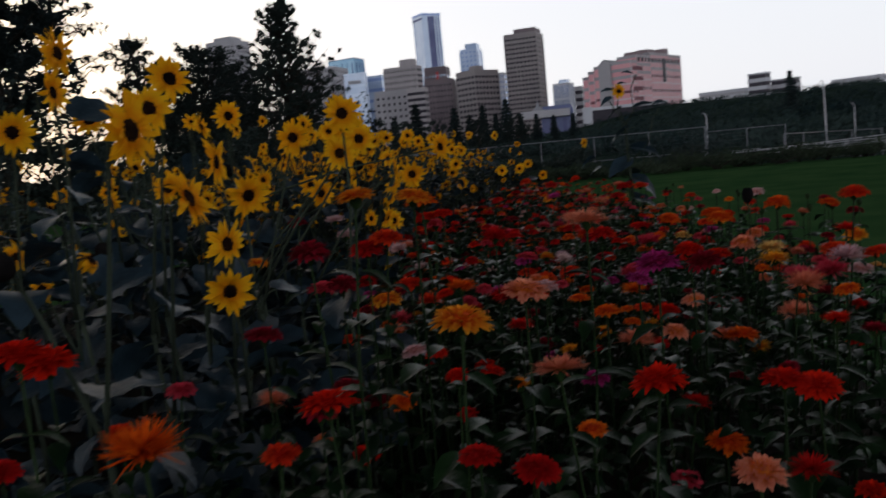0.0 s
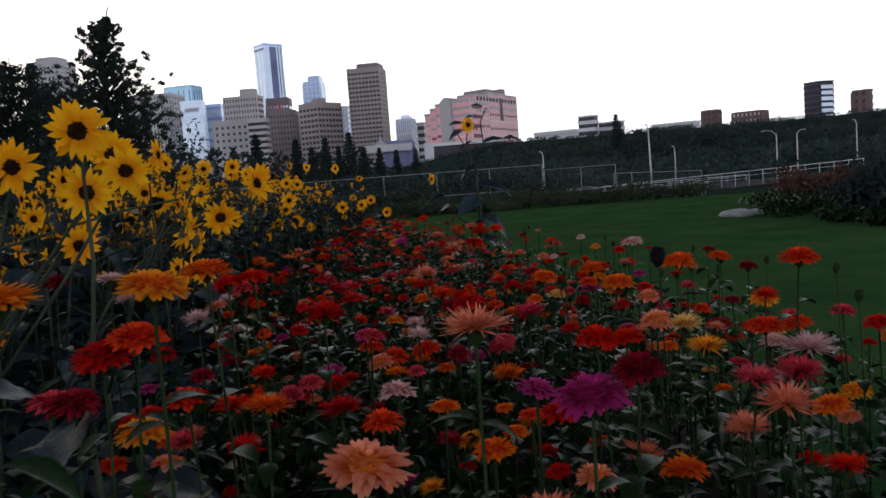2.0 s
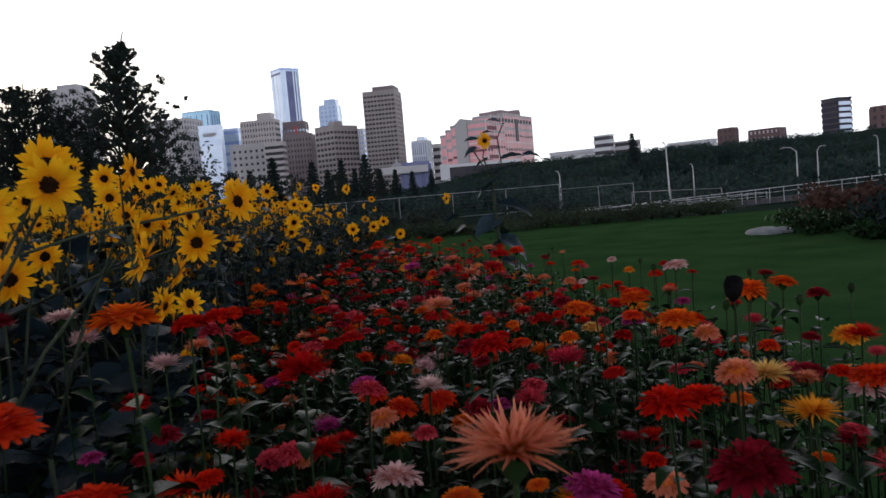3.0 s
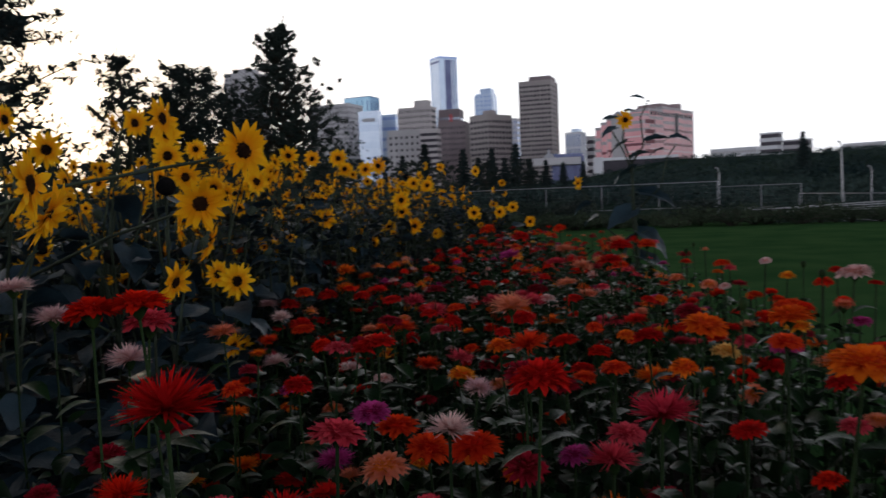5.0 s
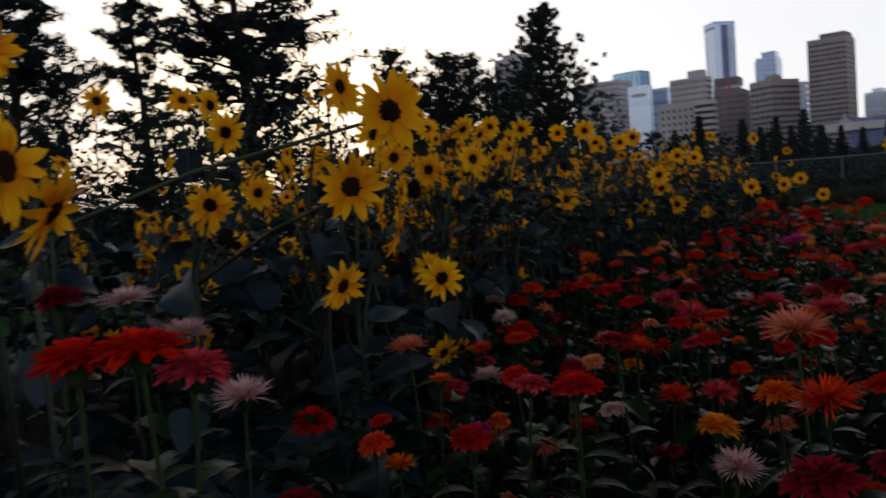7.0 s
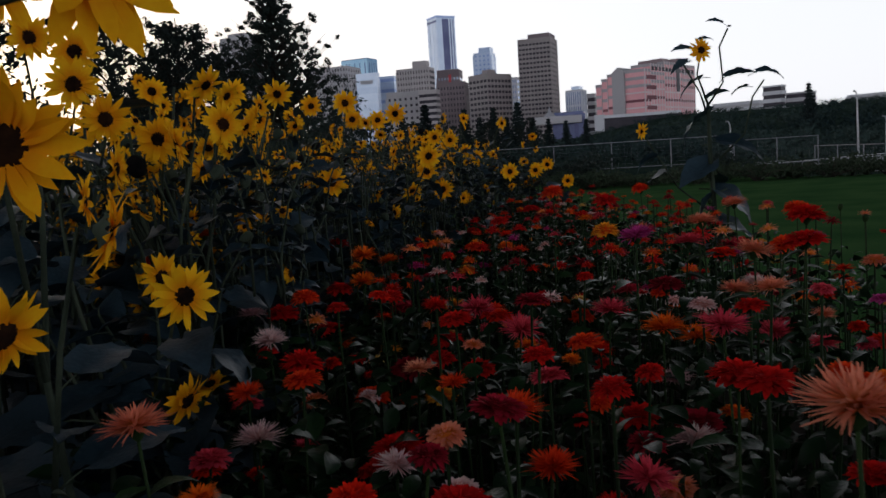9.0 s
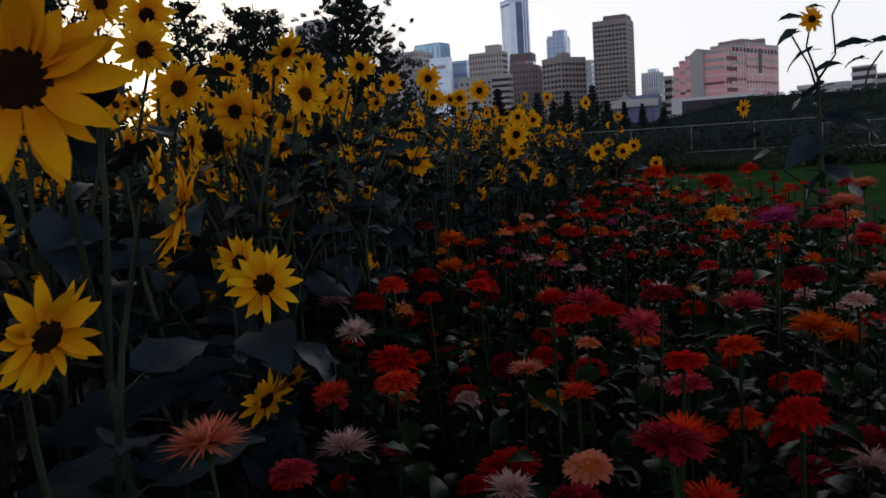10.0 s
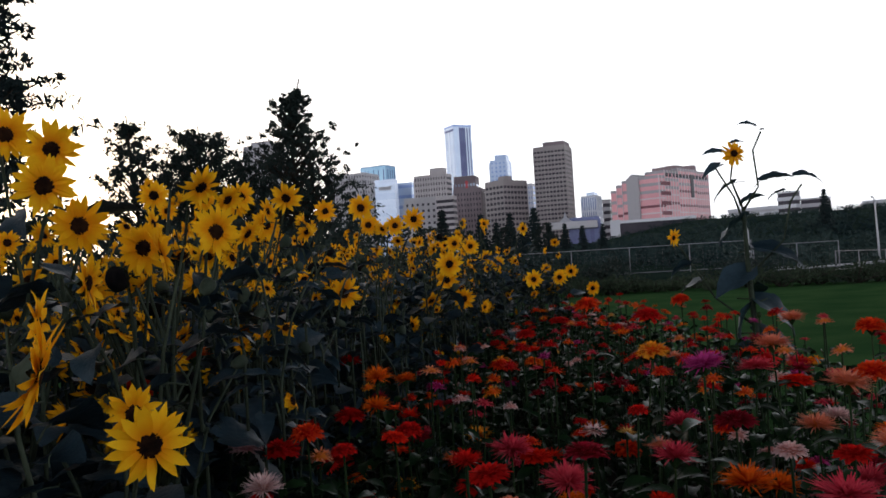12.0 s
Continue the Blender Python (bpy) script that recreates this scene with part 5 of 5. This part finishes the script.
zinnia(0.80, 5.51, 0.96, "magenta", "cactus")
zinnia(1.11, 5.52, 0.90, "salmon", "cactus")
zinnia(0.37, 5.59, 0.60, "red", "dahlia")
zinnia(-0.20, 5.60, 0.72, "palepink", "cactus")
zinnia(0.99, 5.64, 0.65, "orange", "cactus")
zinnia(1.30, 5.64, 0.97, "red", "dahlia")
zinnia(0.38, 5.67, 0.76, "rose", "cactus")
zinnia(0.06, 5.71, 0.51, "orangered", "dahlia")
zinnia(0.17, 5.73, 0.58, "crimson", "dahlia")
zinnia(1.25, 5.75, 0.62, "rose", "cactus")
zinnia(0.94, 5.76, 0.78, "crimson", "dahlia")
zinnia(0.29, 5.77, 0.65, "red", "dahlia")
zinnia(1.33, 5.86, 0.86, "orangered", "dahlia")
zinnia(1.09, 5.89, 0.95, "salmon", "cactus")
zinnia(1.19, 5.89, 0.73, "salmon", "cactus")
zinnia(1.05, 5.90, 0.89, "rose", "cactus")
zinnia(1.16, 5.93, 0.84, "scarlet", "dahlia")
zinnia(-0.23, 5.93, 0.73, "red", "dahlia")
zinnia(-0.34, 5.98, 0.73, "palepink", "cactus")
zinnia(1.29, 5.99, 0.73, "palepink", "cactus")
zinnia(-0.67, 6.08, 0.90, "orangered", "dahlia")
zinnia(-0.53, 6.14, 0.98, "orange", "cactus")
zinnia(0.91, 6.16, 0.70, "rose", "cactus")
zinnia(-0.75, 6.21, 0.63, "orange", "dahlia")
zinnia(1.60, 6.40, 0.92, "orangered", "dahlia")
zinnia(0.89, 6.40, 0.88, "gold", "dahlia")
zinnia(0.80, 6.47, 0.55, "orangered", "dahlia")
zinnia(-0.17, 6.48, 0.56, "red", "dahlia")
zinnia(-0.13, 6.52, 0.70, "red", "dahlia")
zinnia(-0.04, 6.54, 0.73, "orange", "cactus")
zinnia(-0.03, 6.55, 0.83, "orange", "cactus")
zinnia(0.31, 6.65, 0.59, "gold", "cactus")
zinnia(-0.31, 6.66, 0.65, "red", "dahlia")
zinnia(0.54, 6.68, 0.48, "gold", "cactus")
zinnia(0.09, 6.71, 0.58, "crimson", "dahlia")
zinnia(0.96, 6.76, 0.97, "red", "dahlia")
zinnia(1.54, 6.89, 0.92, "salmon", "cactus")
zinnia(-0.20, 7.08, 0.83, "red", "dahlia")
zinnia(0.02, 7.10, 0.74, "orange", "cactus")
zinnia(0.79, 7.10, 1.00, "orangered", "dahlia")
zinnia(0.42, 7.11, 0.77, "orangered", "dahlia")
zinnia(0.81, 7.20, 0.48, "orange", "dahlia")
zinnia(0.39, 7.55, 0.60, "orangered", "dahlia")
zinnia(1.30, 7.57, 0.97, "orangered", "dahlia")
zinnia(0.46, 7.66, 0.61, "magenta", "dahlia")
zinnia(1.95, 7.70, 0.63, "gold", "dahlia")
zinnia(0.61, 7.77, 0.69, "orange", "dahlia")
zinnia(0.59, 7.91, 0.82, "red", "dahlia")
zinnia(0.78, 8.03, 0.87, "red", "dahlia")
zinnia(0.46, 8.47, 0.72, "red", "dahlia")
zinnia_bud(1.14, 2.99, 1.07, True, 1.9)
for bx, by, bz in ((1.62, 2.9, 1.0), (1.5, 3.3, 0.97), (1.8, 3.5, 0.95), (1.35, 3.4, 0.96), (1.9, 4.2, 0.93), (1.7, 4.6, 0.94), (1.2, 3.9, 0.96), (1.95, 5.3, 0.9), (1.75, 6.2, 0.9), (2.0, 6.9, 0.88), (1.6, 7.4, 0.9), (1.45, 2.6, 0.98)):
    zinnia_bud(bx, by, bz)
r = random.Random(31)
MIX = ["red"] * 8 + ["scarlet"] * 6 + ["orangered"] * 7 + ["orange"] * 4 + ["gold"] * 2 + ["salmon"] * 4 + ["rose"] * 4 + ["crimson"] * 5 + ["magenta"] * 2 + ["palepink"] * 2 + ["yellow"]
spots, tries = [], 0
while len(spots) < 850 and tries < 40000:
    tries += 1
    y = r.uniform(0.5, 11.9)
    left = min(sunflower_edge(y) - 0.05, 0.9) if y > 2 else -1.0
    x = r.uniform(left, bed_edge(y))
    z = r.uniform(0.56, 0.93) - 0.12 * max(0.0, 1 - (x - left) / 0.5) - 0.008 * y
    if y < 2.2:
        z = min(z, 0.82)
    if y < 2.6 and r.random() < (0.8 if y < 2.0 else 0.4):
        continue
    near = [p for p in TAKEN if abs(p[0] - x) < 0.09 and abs(p[1] - y) < 0.09]
    if near:
        continue
    TAKEN.append((x, y, z))
    spots.append((x, y, z, r.choice(MIX), r.choice(("dahlia", "dahlia", "dahlia", "cactus")), r.uniform(0.5, 0.86)))
spots.sort(key=lambda p: p[1])
beside = [p for p in spots if p[1] < 2.2 or 3.9 < p[1] < 5.6][:150]
for x, y, z, colour, style, size in beside:
    zinnia(x, y, z, colour, style, size, 6)
far, order = Geo(), list(PETALS)
greens = Geo()
for x, y, z, colour, style, size in [p for p in spots if p not in beside]:
    m = Matrix.Translation((x, y, z)) @ turn("Z", r.uniform(0, 360)) @ turn("X", r.uniform(0, 14)) @ Matrix.Diagonal((size, size, size * (r.uniform(0.7, 1.1) if style == "dahlia" else r.uniform(0.55, 0.9)), 1))
    far.merge((FULL_HEADS if y < 6.0 else FAR_HEADS)[style, r.randrange(3)], m, order.index(colour))
    tube(greens, [(x + r.uniform(-0.04, 0.04), y + r.uniform(-0.04, 0.04), 0.03), (x, y, z)], [0.004, 0.003], 4)
tagged(place("far_zinnias", far.mesh("far_zinnias", [PETALS[c] for c in order])), "mass of red, orange and pink zinnia heads further along the bed", "zinnias", kind="stuff")
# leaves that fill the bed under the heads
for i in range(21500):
    # leaves below y 0 are unseen, added behind the camera to block low light
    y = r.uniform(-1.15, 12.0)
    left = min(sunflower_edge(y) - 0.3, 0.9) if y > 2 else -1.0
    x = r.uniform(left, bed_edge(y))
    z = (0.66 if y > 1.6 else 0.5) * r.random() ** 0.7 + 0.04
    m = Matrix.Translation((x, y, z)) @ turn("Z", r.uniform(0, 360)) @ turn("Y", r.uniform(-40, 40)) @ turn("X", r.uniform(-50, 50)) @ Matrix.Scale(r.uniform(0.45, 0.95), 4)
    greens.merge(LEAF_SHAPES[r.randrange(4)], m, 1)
tagged(place("zinnia_foliage", greens.mesh("zinnia_foliage", [STEM, ZIN_LEAF])), "dense green zinnia stems and leaves filling the bed, and unseen leaves added behind the camera", "foliage", kind="stuff")
low = Geo()
for i in range(3600):
    y = r.uniform(-0.2, 12.0)
    x = sunflower_edge(y) - 0.05 - 3.4 * r.random() ** 1.3
    z = 0.12 + 0.96 * r.random() ** 0.8
    if math.hypot(x - 0.3, y - 3.8) < 1.5 or y < 2.6:
        z = 0.6 * z
    m = Matrix.Translation((x, y, z)) @ turn("Z", r.uniform(0, 360)) @ turn("Y", r.uniform(-20, 40)) @ turn("X", r.uniform(-45, 45)) @ Matrix.Scale(r.uniform(0.5, 1.0), 4)
    low.merge(HEART_SHAPES[r.randrange(5)], m)
# the heads of the denser, further part of the drift, on side shoots of their own
drift = Geo()
for i in range(260):
    y = 5.6 + 6.3 * r.random() ** 0.75
    deep = 2.4 * r.random() ** 1.6
    x = sunflower_edge(y) + 0.04 - deep
    z = r.uniform(0.82, 1.36) + 0.10 * min(1.0, deep)
    yaw, pitch, size = radians(15 + r.gauss(0, 55)), radians(r.uniform(-45, 40)), r.uniform(0.42, 0.74)
    f = Vector((math.sin(yaw) * math.cos(pitch), -math.cos(yaw) * math.cos(pitch), math.sin(pitch)))
    p = Vector((x, y, z))
    m = Matrix.Translation(p) @ f.to_track_quat("Z", "Y").to_matrix().to_4x4() @ turn("Z", r.uniform(0, 360)) @ Matrix.Scale(size, 4)
    drift.merge(r.choice(DRIFT_HEADS), m, 0)
    drift.merge(DISC_SHAPE, m, 1)
    drift.merge(CALYX_SHAPE, m, 2)
    foot = p + Vector((r.uniform(-0.1, 0.1), r.uniform(0.02, 0.2), -0.5))
    tube(drift, [foot, foot.lerp(p, 0.6) + Vector((0, 0, 0.05)), p - f * 0.05, p - f * 0.015], [0.005, 0.004, 0.003, 0.003], 5, 2)
tagged(place("far_sunflowers", drift.mesh("far_sunflowers", [SUN_PETAL, SUN_DISC, SUN_STEM])), "crowd of small yellow sunflower heads further along the bed", "sunflowers", kind="stuff")
# side shoots with narrow leaves and green buds among the heads
for i in range(1000):
    y = 3.5 + 8.3 * r.random() ** 0.8
    x = sunflower_edge(y) + 0.02 - 2.6 * r.random() ** 1.5
    if math.hypot(x - 0.4, y - min(y, 3.75)) < 2.0:
        continue
    z = r.uniform(0.5, 1.05)
    a, h, out = r.uniform(0, math.tau), r.uniform(0.15, 0.34), r.uniform(0.03, 0.16)
    p0 = Vector((x, y, z))
    p1 = p0 + Vector((0.35 * out * math.cos(a), 0.35 * out * math.sin(a), 0.55 * h))
    p2 = p0 + Vector((out * math.cos(a), out * math.sin(a), h))
    tube(low, [p0 - Vector((0, 0, 0.2)), p0, p1, p2], [0.005, 0.0045, 0.0035, 0.0028], 5, 1)
    for k in range(5):
        c = p0.lerp(p2, 0.1 + 0.2 * k)
        m = Matrix.Translation(c) @ turn("Z", 137 * k + math.degrees(a)) @ turn("Y", r.uniform(-35, 25)) @ turn("X", r.uniform(-30, 30)) @ Matrix.Diagonal((0.62, 0.4, 0.6, 1)) @ Matrix.Scale(r.uniform(0.45, 0.85), 4)
        low.merge(HEART_SHAPES[r.randrange(5)], m)
    if r.random() < 0.55:
        low.merge(BUD, Matrix.Translation(p2) @ turn("X", r.uniform(-60, 60)) @ turn("Y", r.uniform(-60, 60)) @ Matrix.Scale(r.uniform(1.0, 1.9), 4), 1)
tagged(place("sunflower_foliage", low.mesh("sunflower_foliage", [SUN_LEAF, SUN_STEM])), "dense dark leaves between the sunflower stems", "foliage", kind="stuff")
